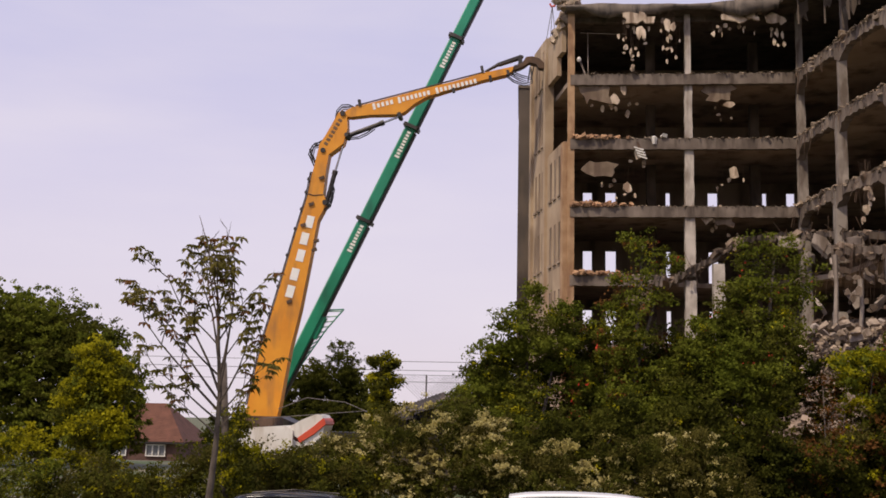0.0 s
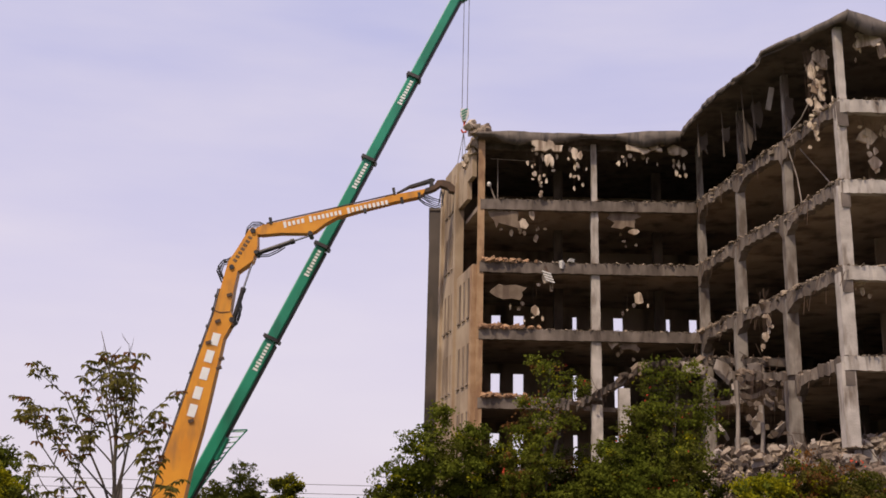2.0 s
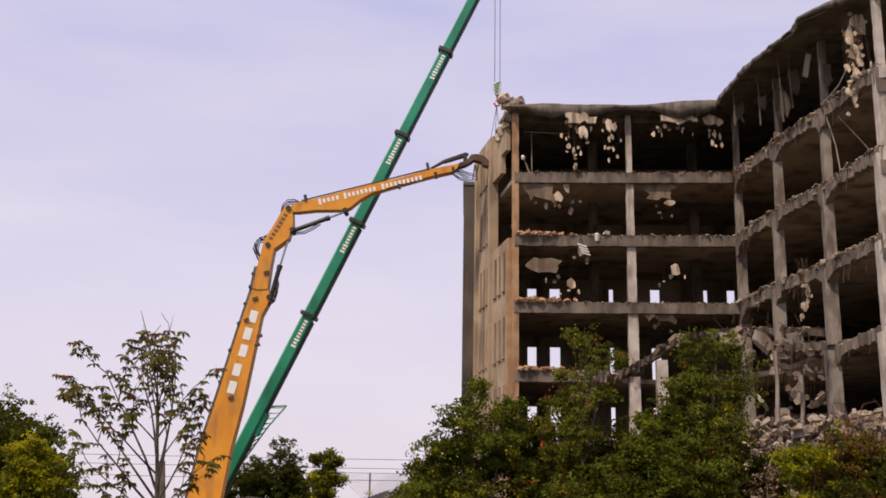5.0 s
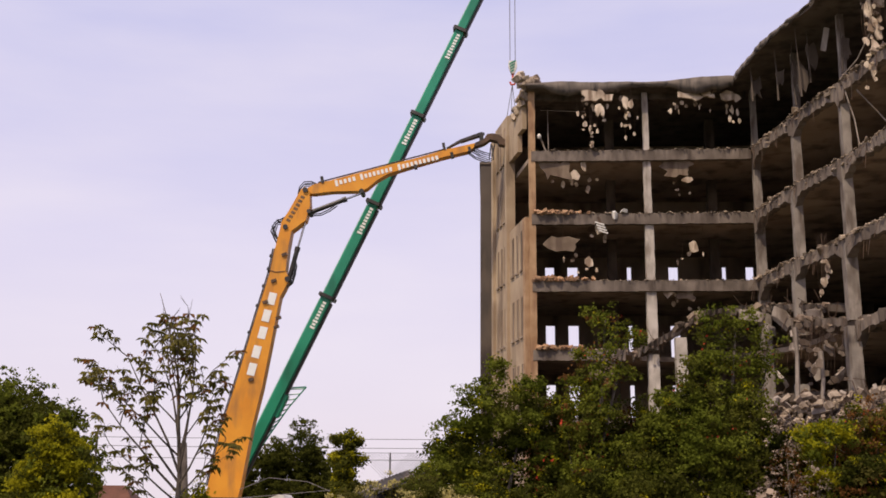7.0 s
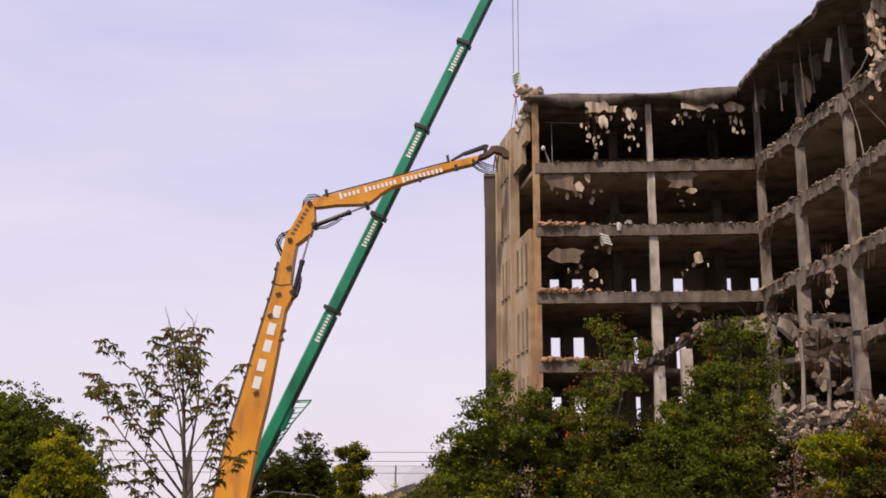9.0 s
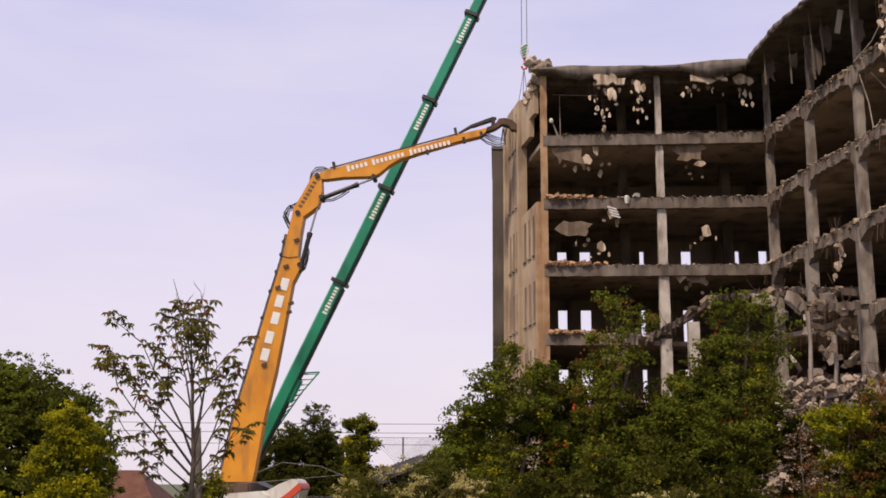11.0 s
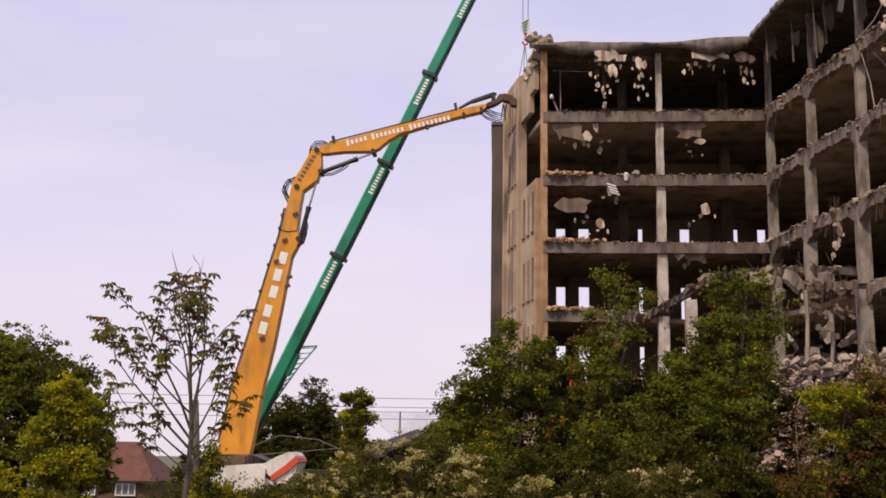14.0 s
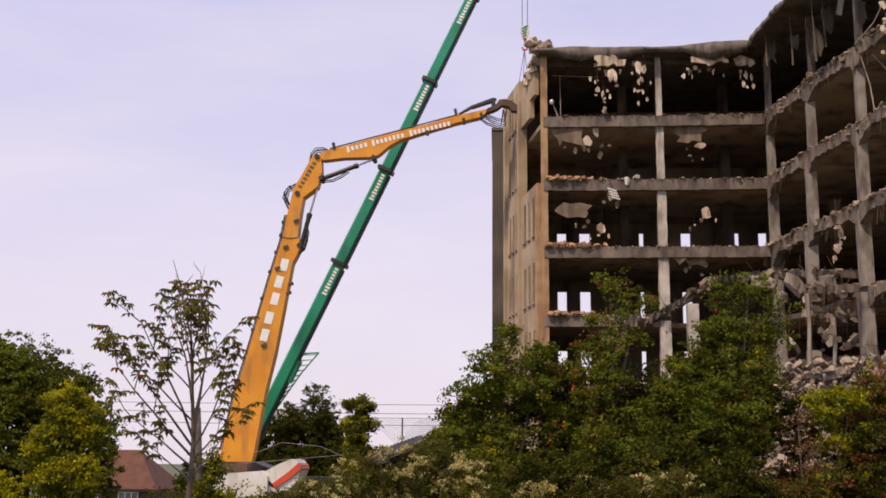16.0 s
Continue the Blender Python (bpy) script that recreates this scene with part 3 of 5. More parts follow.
# loose boards, pipes and cables dangling under the wing's roof
part("hanging_board", box(bmesh.new(), 14.95, 47.0, 22.6, 0.24, 0.05, 1.15, ry=12), COLUMN, roof, "pale strip of board hanging from the roof")
for x, y, z, n in ((13.6, 50.5, 22.6, 1.6), (14.2, 49.6, 22.4, 2.0), (14.5, 48.2, 22.8, 1.8), (15.2, 45.6, 22.0, 1.5), (12.9, 52.5, 22.9, 1.2), (13.9, 47.9, 21.6, 1.4)):
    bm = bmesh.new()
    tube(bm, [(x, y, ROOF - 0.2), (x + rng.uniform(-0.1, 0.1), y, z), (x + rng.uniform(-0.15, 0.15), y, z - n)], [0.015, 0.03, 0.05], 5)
    part("dangling_strip", bm, DARK_BROWN, roof, "torn ceiling strip")
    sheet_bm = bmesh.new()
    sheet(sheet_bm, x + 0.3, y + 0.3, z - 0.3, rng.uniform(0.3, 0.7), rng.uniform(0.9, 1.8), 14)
    part("dangling_sheet", sheet_bm, DARK_BROWN, roof, "dark torn ceiling sheet")
for p, q in (((14.85, 45.0, 19.9), (15.6, 43.2, 21.2)), ((15.2, 45.6, 19.6), (15.5, 45.2, 17.0)), ((15.5, 45.0, 19.4), (16.6, 44.0, 17.2))):
    part("bent_bar", tube(bmesh.new(), [p, [(a + b) / 2 + d for a, b, d in zip(p, q, (0.1, 0, -0.1))], q], 0.03, 5), STUB, building)

# collapsed floor pieces and the heap inside the angle
hung(5.4, 55.75, 8.5, 1.3, 1.7, LEVELS[3] - 0.2, slabs[3], PANEL)
hung(5.9, 55.7, 8.9, 0.9, 0.9, LEVELS[3] - 0.2, slabs[3], PANEL)
bm = bmesh.new()
lump(bm, 6.7, 55.6, LEVELS[1] + 0.12, 0.5, 0.3, 0.2, rng)
part("white_block", bm, WHITE, slabs[1], "white broken block on the slab edge")
bm = bmesh.new()
lump(bm, 6.25, 55.55, LEVELS[1] - 0.1, 0.26, 0.2, 0.36, rng)
part("white_block", bm, WHITE, slabs[1])
for k in range(4):
    part("striped_piece", box(bmesh.new(), 5.45 + 0.06 * k, 55.5, 16.2 - 0.15 * k, 0.5, 0.08, 0.07, ry=18), WHITE, slabs[1], "white ribbed broken piece")
part("striped_piece", box(bmesh.new(), 5.55, 55.57, 16.1, 0.12, 0.06, 1.0, ry=-20), RUST, slabs[1])
for pts, r in (([(2.5, 56.4, 22.75), (4.9, 56.5, 22.7)], 0.018), ([(2.9, 56.3, 20.2), (2.88, 56.3, 22.75)], 0.026), ([(2.45, 56.0, 21.1), (2.75, 55.9, 20.25)], 0.045)):
    part("pipe", tube(bmesh.new(), pts, r, 6), STUB, building, "thin grey pipe")
part("lamp_globe", tube(bmesh.new(), [(2.4, 55.9, 21.0), (2.4, 55.9, 21.12), (2.4, 55.9, 21.24)], [0.09, 0.13, 0.06], 8), WHITE, building)

def strip(p, q, wide, thick, seed, mat=CONCRETE):
    """A torn length of floor slab from p to q, with lumps along it."""
    rng = random.Random(seed)
    p, q = Vector(p), Vector(q)
    way = (q - p).normalized()
    side = Vector((-way.y, way.x, 0)).normalized()
    bm, rings, n = bmesh.new(), [], max(5, int((q - p).length / 0.16))
    for i in range(n + 1):
        c = p + (q - p) * i / n + Vector((0, 0, rng.uniform(-0.05, 0.05)))
        a, b = rng.uniform(-0.14, 0.1), wide + rng.uniform(-0.15, 0.15)
        rings.append([bm.verts.new(c + side * u + Vector((0, 0, w))) for u, w in ((a, 0), (b, rng.uniform(-0.1, 0.1)), (b, -thick), (a + rng.uniform(0, 0.2), -thick * rng.uniform(0.6, 1.2)))])
    for one, two in zip(rings, rings[1:]):
        for k in range(4):
            bm.faces.new((one[k], one[(k + 1) % 4], two[(k + 1) % 4], two[k]))
    bm.faces.new(rings[0]), bm.faces.new(rings[-1])
    piece = part("fallen_slab", bm, mat, building, "tilted broken length of floor slab")
    bm = bmesh.new()
    for _ in range(int((q - p).length * 12)):
        s = min(0.4, 0.05 + rng.expovariate(11))
        c = p + (q - p) * rng.random() + side * rng.uniform(-0.2, wide)
        lump(bm, c.x, c.y, c.z + rng.uniform(-thick, s * 0.3), s * 1.6, s, s * 0.7, rng)
    tagged(part("rubble", bm, RUBBLE, piece), kind="stuff")
    for _ in range(int((q - p).length * 2)):
        c = p + (q - p) * rng.random()
        a, b = rng.uniform(-0.6, 0.3), rng.uniform(-0.5, 0.2)
        part("bar", tube(bmesh.new(), [c, c + Vector((a * 0.5, b, 0.1)), c + Vector((a, b, rng.uniform(-1.2, 0.7)))], 0.014, 4), RUST, piece)


strip((7.0, 55.4, 9.5), (10.7, 55.2, 11.6), 1.2, 0.4, 1)
strip((10.6, 55.2, 11.6), (13.1, 55.0, 11.85), 1.4, 0.35, 2)
strip((13.0, 54.6, 11.75), (14.6, 48.6, 10.75), 1.6, 0.35, 3)
strip((13.3, 49.2, 10.2), (15.2, 46.0, 9.7), 1.2, 0.5, 4)
strip((12.2, 48.4, 6.7), (15.0, 47.6, 6.9), 1.8, 0.4, 6)
rng = random.Random(51)
for x, y, z, w, h, tilt in ((11.6, 49.6, 10.35, 1.5, 0.7, -8), (12.9, 49.3, 10.2, 1.5, 0.75, 6), (14.2, 49.0, 10.4, 1.6, 0.5, 0), (12.3, 49.2, 9.65, 1.0, 0.6, 25), (13.3, 48.9, 9.3, 0.9, 0.5, -15), (13.0, 48.0, 8.7, 0.6, 0.5, 20),
                            (13.6, 47.2, 7.6, 0.9, 0.7, 30), (14.2, 47.0, 8.5, 0.6, 0.8, -20), (14.5, 46.8, 7.4, 0.5, 0.9, 35), (12.1, 47.0, 7.3, 0.7, 0.9, -10)):
    bm = bmesh.new()
    lump(bm, 0, 0, 0, w * 0.8, 0.16, h * 0.75, random.Random(int(x * 31 + z * 7)))
    bmesh.ops.transform(bm, matrix=pose(x, y, z, -18, tilt, 0), verts=bm.verts)
    part("broken_plate", bm, STUB, building, "pale cracked plate of floor slab")
strip((13.6, 49.0, 10.2), (15.8, 48.9, 10.15), 0.4, 0.5, 14, STUB)
for x, y, z in ((12.5, 46.0, 9.3), (13.5, 46.0, 8.3)):
    part("hanging_bar", tube(bmesh.new(), [(x, y, z), (x + 0.04, y, z - 1.2), (x - 0.05, y, 6.2)], [0.12, 0.08, 0.1], 6), STUB, building, "torn pale downpipe")
strip((15.4, 43.4, 6.6), (18.5, 41.5, 6.9), 1.5, 0.4, 8, PALE)
bm = bmesh.new()
column_run(bm, 9.35, 55.4, 6.2, 10.2, 0.55, random.Random(12))
part("column_stub", bm, COLUMN, building, "broken pale column stub")
rng = random.Random(44)
for k in range(40):
    bm = bmesh.new()
    x, y, s = rng.uniform(12.4, 14.6), rng.uniform(45.2, 48.0), rng.uniform(0.08, 0.3)
    z = rng.uniform(7.0, 9.5)
    sheet(bm, x, y, z, s * 1.3, s * rng.uniform(0.8, 1.8), 8)
    piece = part("hanging_piece", bm, RUBBLE, slabs[3])
    part("bar", tube(bmesh.new(), [(x, y, z), (x + 0.1, y, (z + 9.8) / 2), (x + 0.2, y + 0.1, 9.7)], 0.005, 3), RUST, piece)

heap = thing("rubble_heap", "heap of broken concrete and twisted bars below the block", "rubble", kind="stuff")
bm = bmesh.new()
rng = random.Random(23)
def heap_height(x, y):
    return max(-0.9, 6.3 - 0.42 * abs(x - 15.5) - 0.6 * abs(y - 42.5) + 1.0 * noise.noise((x * 0.4, y * 0.4, 3)))
for i in range(91):
    for j in range(91):
        x, y = 3 + i * 0.267, 33 + j * 0.25
        bm.verts.new((x, y, heap_height(x, y) - 0.25 + 0.2 * noise.noise((x * 2.3, y * 2.3, 5))))
bm.verts.ensure_lookup_table()
for i in range(90):
    for j in range(90):
        bm.faces.new([bm.verts[k] for k in (i * 91 + j, (i + 1) * 91 + j, (i + 1) * 91 + j + 1, i * 91 + j + 1)])
part("heap_core", bm, RUBBLE, heap)
bm = bmesh.new()
for _ in range(5200):
    x, y, s = rng.uniform(7, 20), rng.uniform(36.5, 45), min(0.4, 0.04 + rng.expovariate(11))
    lump(bm, x, y, heap_height(x, y) + s * 0.1, s * 1.5, s, s * 0.8, rng)
tagged(part("heap_piece", bm, RUBBLE, heap, "angular concrete chunks"), kind="stuff")
bm = bmesh.new()
for _ in range(2400):
    x, s = rng.uniform(9.4, 18.0), min(0.28, 0.03 + rng.expovariate(15))
    y = 43.0 + rng.uniform(-0.9, 1.6)
    crest = 5.6 + 0.13 * (x - 9.4) + 0.35 * noise.noise((x * 0.9, 0, 7)) - 0.9 * max(0, 43.3 - y)
    lump(bm, x, y, crest - abs(rng.gauss(0, 0.3)), s * 1.4, s, s * 0.8, rng)
tagged(part("pale_piece", bm, CHUNK, heap, "pale broken concrete chunks"), kind="stuff")
for k in range(70):
    x = rng.uniform(9.6, 17.8)
    y = 42.6 + rng.uniform(-0.6, 1.2)
    bm = bmesh.new()
    w, h = rng.uniform(0.2, 0.85), rng.uniform(0.15, 0.42)
    plate(bm, [(-w / 2, -h / 2 * rng.uniform(0.5, 1)), (w / 2 * rng.uniform(0.6, 1), -h / 2), (w / 2, h / 2 * rng.uniform(0.3, 1)), (rng.uniform(-0.1, 0.3) * w, h / 2), (-w / 2 * rng.uniform(0.7, 1), h / 2 * rng.uniform(0.4, 1))], -0.07, 0.07)
    bmesh.ops.transform(bm, matrix=pose(x, y, 5.55 + 0.13 * (x - 9.4) + rng.uniform(-0.35, 0.25), rng.uniform(-70, 70), rng.uniform(-35, 35), rng.uniform(-60, 60)), verts=bm.verts)
    part("slab_fragment", bm, CHUNK if k % 3 else STUB, heap, "flat broken piece of floor slab")
for _ in range(60):
    x, y = rng.uniform(10, 18), rng.uniform(38, 44)
    z = heap_height(x, y)
    a, b = rng.uniform(-0.8, 0.8), rng.uniform(-0.5, 0.5)
    part("twisted_bar", tube(bmesh.new(), [(x, y, z - 0.3), (x + a * 0.4, y + b * 0.4, z + 0.7), (x + a, y + b, z + rng.uniform(0.5, 1.3))], 0.02, 4), RUST, heap)

# bent bars sticking out of the wing's edges
for k, z in enumerate(LEVELS[:4]):
    for p, q in zip(FRONT[2:5], FRONT[3:6]):
        for _ in range(7):
            f = rng.random()
            x, y = p[0] + (q[0] - p[0]) * f, p[1] + (q[1] - p[1]) * f
            a, b = rng.uniform(-0.7, 0), rng.uniform(-0.4, 0.3)
            part("bent_bar", tube(bmesh.new(), [(x, y, z - 0.1), (x + a * 0.6, y + b, z - rng.uniform(0, 0.3)), (x + a, y + b, z - rng.uniform(0.3, 1.3))], 0.014, 4), RUST, slabs[k])


# ---- high-reach excavator ----
EY = 60.0
excavator = thing("high_reach_excavator", "orange high-reach demolition excavator with a folded long arm", "excavator")
BOOM = [(-15.6, 1.0), (-15.08, 2.8), (-14.5, 5.85), (-13.74, 8.66), (-12.85, 12.16), (-12.24, 14.4), (-12.05, 15.56), (-11.72, 17.2), (-11.4, 17.15), (-11.1, 16.95), (-11.25, 15.88), (-11.35, 14.6), (-11.12, 14.1), (-11.35, 13.6), (-11.6, 13.1), (-12.04, 10.24), (-12.39, 8.03), (-12.85, 5.85), (-13.3, 2.8), (-13.65, 1.0)]
boom = part("boom", plate(bmesh.new(), BOOM, EY - 0.42, EY + 0.42), ORANGE, excavator, "long orange main boom", bevel=0.03)
ELBOW = [(-11.72, 17.0), (-11.7, 17.4), (-11.32, 18.03), (-10.66, 19.3), (-10.42, 19.46), (-10.16, 19.2), (-10.1, 18.35), (-10.32, 17.5), (-11.08, 16.9), (-11.4, 16.85)]
elbow = part("elbow_section", plate(bmesh.new(), ELBOW, EY - 0.4, EY + 0.4), ORANGE, excavator, bevel=0.03)
JIB = [(-10.46, 19.3), (-9.89, 19.62), (-8.92, 19.81), (-7.3, 20.19), (-5.68, 20.57), (-4.07, 20.91), (-2.45, 21.33), (-1.16, 21.57), (-0.68, 21.66), (-0.75, 21.4), (-1.07, 21.2), (-2.45, 20.92), (-4.06, 20.51), (-5.67, 20.06), (-6.32, 19.7), (-6.89, 19.24), (-7.18, 19.11), (-8.9, 19.14), (-9.94, 19.05), (-10.35, 19.1)]
jib = part("stick", plate(bmesh.new(), JIB, EY - 0.33, EY + 0.33), ORANGE, excavator, "orange tapering upper arm", bevel=0.025)
for x, z, w in ((-11.45, 17.1, 0.14), (-10.4, 19.25, 0.15), (-10.15, 18.0, 0.12), (-7.18, 19.18, 0.13), (-11.22, 14.1, 0.15)):
    part("pin", tube(bmesh.new(), [(x, EY - 0.5, z), (x, EY + 0.5, z)], w, 14), STEEL, excavator)


def ram(points, r):
    a, b, c = [(x, EY - 0.1, z) for x, z in points]
    body = part("hydraulic_ram", tube(bmesh.new(), [a, b], r, 12), STEEL, excavator, "dark hydraulic cylinder", smooth=False)
    part("piston_rod", tube(bmesh.new(), [b, c], r * 0.45, 10), CHROME, body, "bright piston rod")
    way = (Vector(b) - Vector(a)).normalized()
    part("gland", tube(bmesh.new(), [Vector(b) - way * 0.18, Vector(b) + way * 0.06], r * 1.2, 12), STEEL, body)


ram([(-10.11, 18.02), (-8.12, 18.79), (-7.18, 19.15)], 0.13)
ram([(-11.2, 14.09), (-10.77, 15.94), (-10.39, 17.42)], 0.13)
for pts in ([(-10.75, 19.0), (-10.78, 19.45), (-10.5, 19.78), (-10.1, 19.8), (-9.7, 19.62)], [(-10.85, 18.85), (-10.8, 19.3), (-10.5, 19.62), (-10.0, 19.6)],
            [(-11.5, 17.6), (-11.95, 17.55), (-12.25, 17.15), (-12.1, 16.7), (-11.85, 16.3)], [(-11.5, 17.4), (-12.0, 17.35), (-12.1, 16.9), (-11.9, 16.4)], [(-11.45, 17.75), (-12.1, 17.4), (-12.3, 16.9), (-11.95, 16.2)],
            [(-11.3, 13.7), (-11.0, 13.95), (-10.85, 14.5), (-10.95, 15.1)], [(-11.35, 13.9), (-10.95, 14.2), (-10.8, 14.9), (-10.95, 15.5)],
            [(-10.1, 17.85), (-9.5, 17.9), (-9.0, 18.15), (-8.6, 18.45)],
            [(-1.1, 21.2), (-0.7, 20.85), (-0.1, 20.6), (0.35, 20.75), (0.3, 21.5)], [(-0.9, 21.3), (-0.4, 20.95), (0.1, 20.75), (0.25, 21.6)], [(-0.8, 21.4), (-0.2, 21.1), (0.3, 20.95), (0.45, 21.6)]):
    for off in (-0.3, 0.05):
        part("hose", tube(bmesh.new(), [(x, EY + off, z) for x, z in pts], 0.032, 6), HOSE, excavator)
EDGE = [(-15.08, 2.8), (-14.5, 5.85), (-13.74, 8.66), (-12.85, 12.16), (-12.24, 14.4), (-12.0, 15.9)]
for dx, mat in ((-0.07, RUST), (-0.16, STEEL)):
    part("pipe_run", tube(bmesh.new(), [(x + dx, EY - 0.2, z) for x, z in EDGE], 0.045, 6), mat, boom, "dirty hydraulic pipe along the boom")
for (x0, z0), (x1, z1) in zip(EDGE, EDGE[1:]):
    for f in (0.2, 0.7):
        part("hose_clamp", box(bmesh.new(), x0 + (x1 - x0) * f - 0.1, EY - 0.2, z0 + (z1 - z0) * f, 0.26, 0.3, 0.16, ry=15), STEEL, boom)
part("seam", tube(bmesh.new(), [(-12.26, EY - 0.43, 14.62), (-11.9, EY - 0.44, 14.5), (-11.35, EY - 0.43, 14.55)], 0.025, 5), RUST, boom)
part("pipe_run", tube(bmesh.new(), [(-9.7, EY - 0.2, 19.74), (-5.68, EY - 0.2, 20.66), (-2.4, EY - 0.2, 21.42)], 0.04, 6), STEEL, jib)
for x, z in ((-11.98, 14.0), (-11.45, 15.5), (-13.0, 8.5), (-11.62, 11.9), (-11.72, 11.4), (-12.4, 12.8)):
    part("bracket", box(bmesh.new(), x, EY - 0.45, z, 0.3, 0.12, 0.17, ry=-20), RUST, boom)
for x, z, h in ((-9.45, 19.85, 0.4), (-2.45, 21.55, 0.4), (-1.0, 21.3, 0.3), (-2.0, 21.0, 0.34), (-4.1, 20.4, 0.25)):
    part("work_lamp", box(bmesh.new(), x, EY - 0.25, z, 0.16, 0.25, h, ry=-10), STEEL, jib)
# linkage and crusher
part("link_ram", tube(bmesh.new(), [(-2.3, EY, 21.5), (-1.5, EY, 21.92), (-0.3, EY, 22.3)], [0.07, 0.11, 0.07], 10), STEEL, excavator)
part("link", plate(bmesh.new(), [(-1.5, 21.82), (-1.45, 21.98), (-0.29, 22.36), (-0.1, 22.3), (-0.26, 22.18)], EY - 0.2, EY + 0.2), STEEL, excavator)
part("link", plate(bmesh.new(), [(-0.4, 22.3), (-0.2, 22.3), (-0.15, 21.75), (-0.42, 21.7)], EY - 0.24, EY + 0.24), STEEL, excavator)
CLAW = [(-0.75, 21.45), (-0.65, 21.72), (-0.2, 21.85), (0.05, 22.2), (0.4, 22.22), (0.75, 22.1), (1.12, 21.76), (1.48, 21.36), (1.3, 21.28), (0.95, 21.5), (0.72, 21.55), (0.6, 21.75), (0.2, 21.88), (-0.05, 21.7), (-0.3, 21.58)]
part("crusher_jaw", plate(bmesh.new(), CLAW, EY - 0.28, EY + 0.28), RUST, excavator, "rusty steel crusher jaw", bevel=0.04)
for x, z in ((-12.04, 12.99), (-12.3, 12.03), (-12.48, 11.08), (-12.77, 10.02), (-12.98, 9.06)):
    part("lettering", box(bmesh.new(), x, EY - 0.432, z, 0.44, 0.02, 0.68, ry=13), LETTER, boom, "white plain block of lettering", bevel=0.008)
for n, (x0, z0, x1, z1) in ((5, (-8.75, 19.58, -7.5, 19.86)), (8, (-7.3, 19.9, -5.4, 20.32)), (10, (-5.15, 20.38, -2.75, 20.9))):
    for i in range(n):
        f = (i + 0.5) / n
        part("lettering", box(bmesh.new(), x0 + (x1 - x0) * f, EY - 0.34, z0 + (z1 - z0) * f, (x1 - x0) / n * 0.62, 0.02, 0.36 if i == 0 else 0.25, ry=-12.4), LETTER, jib)
for i in range(7):
    f = i / 6
    part("lettering", box(bmesh.new(), -11.3 + 0.75 * f, EY - 0.41, 17.5 + 1.35 * f, 0.22, 0.02, 0.15, ry=28), MARK, elbow)
# the whole arm stands a little back, the stick a little higher about its pin
BACK = Matrix.Translation((-0.33, 0, 0))
LIFT = BACK @ Matrix.Translation((-10.4, EY, 19.25)) @ pose(0, 0, 0, 0, -2.1, 0) @ Matrix.Translation((10.4, -EY, -19.25))
for piece in excavator.children:
    tip = piece.name.split(".")[0] in ("stick", "link", "link_ram", "crusher_jaw") or (piece.name.startswith("hose") and min(v.co.x for v in piece.data.vertices) > -3)
    piece.matrix_basis = LIFT if tip else BACK
# upper works, counterweight and tracks
body = part("upper_body", plate(bmesh.new(), [(-15.0, -0.1), (-15.0, 1.55), (-12.6, 1.75), (-12.2, 1.5), (-12.2, -0.1)], 56.6, 59.3), WHITE, excavator, "dusty white machine housing", bevel=0.06)
part("counterweight", plate(bmesh.new(), [(-12.45, 1.55), (-12.4, 1.72), (-11.7, 2.1), (-11.05, 2.36), (-10.8, 2.33), (-10.66, 2.15), (-11.2, 1.68), (-11.95, 1.1), (-12.25, 1.3)], 56.8, 59.2), WHITE, excavator, bevel=0.07)
part("stripe", plate(bmesh.new(), [(-11.98, 1.12), (-11.2, 1.7), (-10.66, 2.17), (-10.56, 2.05), (-10.52, 1.86), (-11.1, 1.36), (-11.85, 0.88)], 56.75, 59.25), RED, excavator, "red band", bevel=0.04)
part("counterweight_foot", plate(bmesh.new(), [(-12.5, 1.2), (-11.86, 0.86), (-11.1, 1.33), (-10.56, 1.8), (-10.75, 1.2), (-11.6, 0.4), (-12.7, 0.2)], 56.85, 59.15), WHITE, excavator, bevel=0.05)
bm = bmesh.new()
box(bm, -14.6, 59.7, 0.9, 1.9, 2.2, 2.6)
part("boom_foot", bm, RUST, excavator, bevel=0.08)
for y in (57.0, 61.5):
    track = part("track", plate(bmesh.new(), [(-16.6, -0.5), (-16.2, -0.9), (-11.4, -0.9), (-11.0, -0.5), (-11.4, -0.1), (-16.2, -0.1)], y - 0.35, y + 0.35), RUBBER, excavator, bevel=0.1)
bm = bmesh.new()
box(bm, -13.8, 59.2, -0.4, 2.4, 4.2, 0.7)
part("undercarriage", bm, STEEL, excavator)

# ---- mobile crane ----
crane = thing("mobile_crane", "green telescopic mobile crane raised high", "crane")
CY = 63.5
P0, P1 = Vector((-15.32, CY, 2.03)), Vector((0.72, CY, 36.6))
AXIS = (P1 - P0).normalized()
SIDE = Vector((AXIS.z, 0, -AXIS.x))      # towards lower right


def boom_box(name, s0, s1, w, mat, across=0.0, depth=None, y=0.0, parent=crane, label=""):
    bm = bmesh.new()
    a, b = P0 + AXIS * s0, P0 + AXIS * s1
    d = depth or w
    ends = []
    for p in (a, b):
        ends.append([bm.verts.new(p + SIDE * (across + sx * w / 2) + Vector((0, y + sy * d / 2, 0))) for sx, sy in ((-1, -0.8), (-0.8, -1), (0.8, -1), (1, -0.8), (1, 0.8), (0.8, 1), (-0.8, 1), (-1, 0.8))])
    for k in range(8):
        bm.faces.new((ends[0][k], ends[0][(k + 1) % 8], ends[1][(k + 1) % 8], ends[1][k]))
    bm.faces.new(ends[0]), bm.faces.new(ends[1])
    return part(name, bm, mat, parent, label)


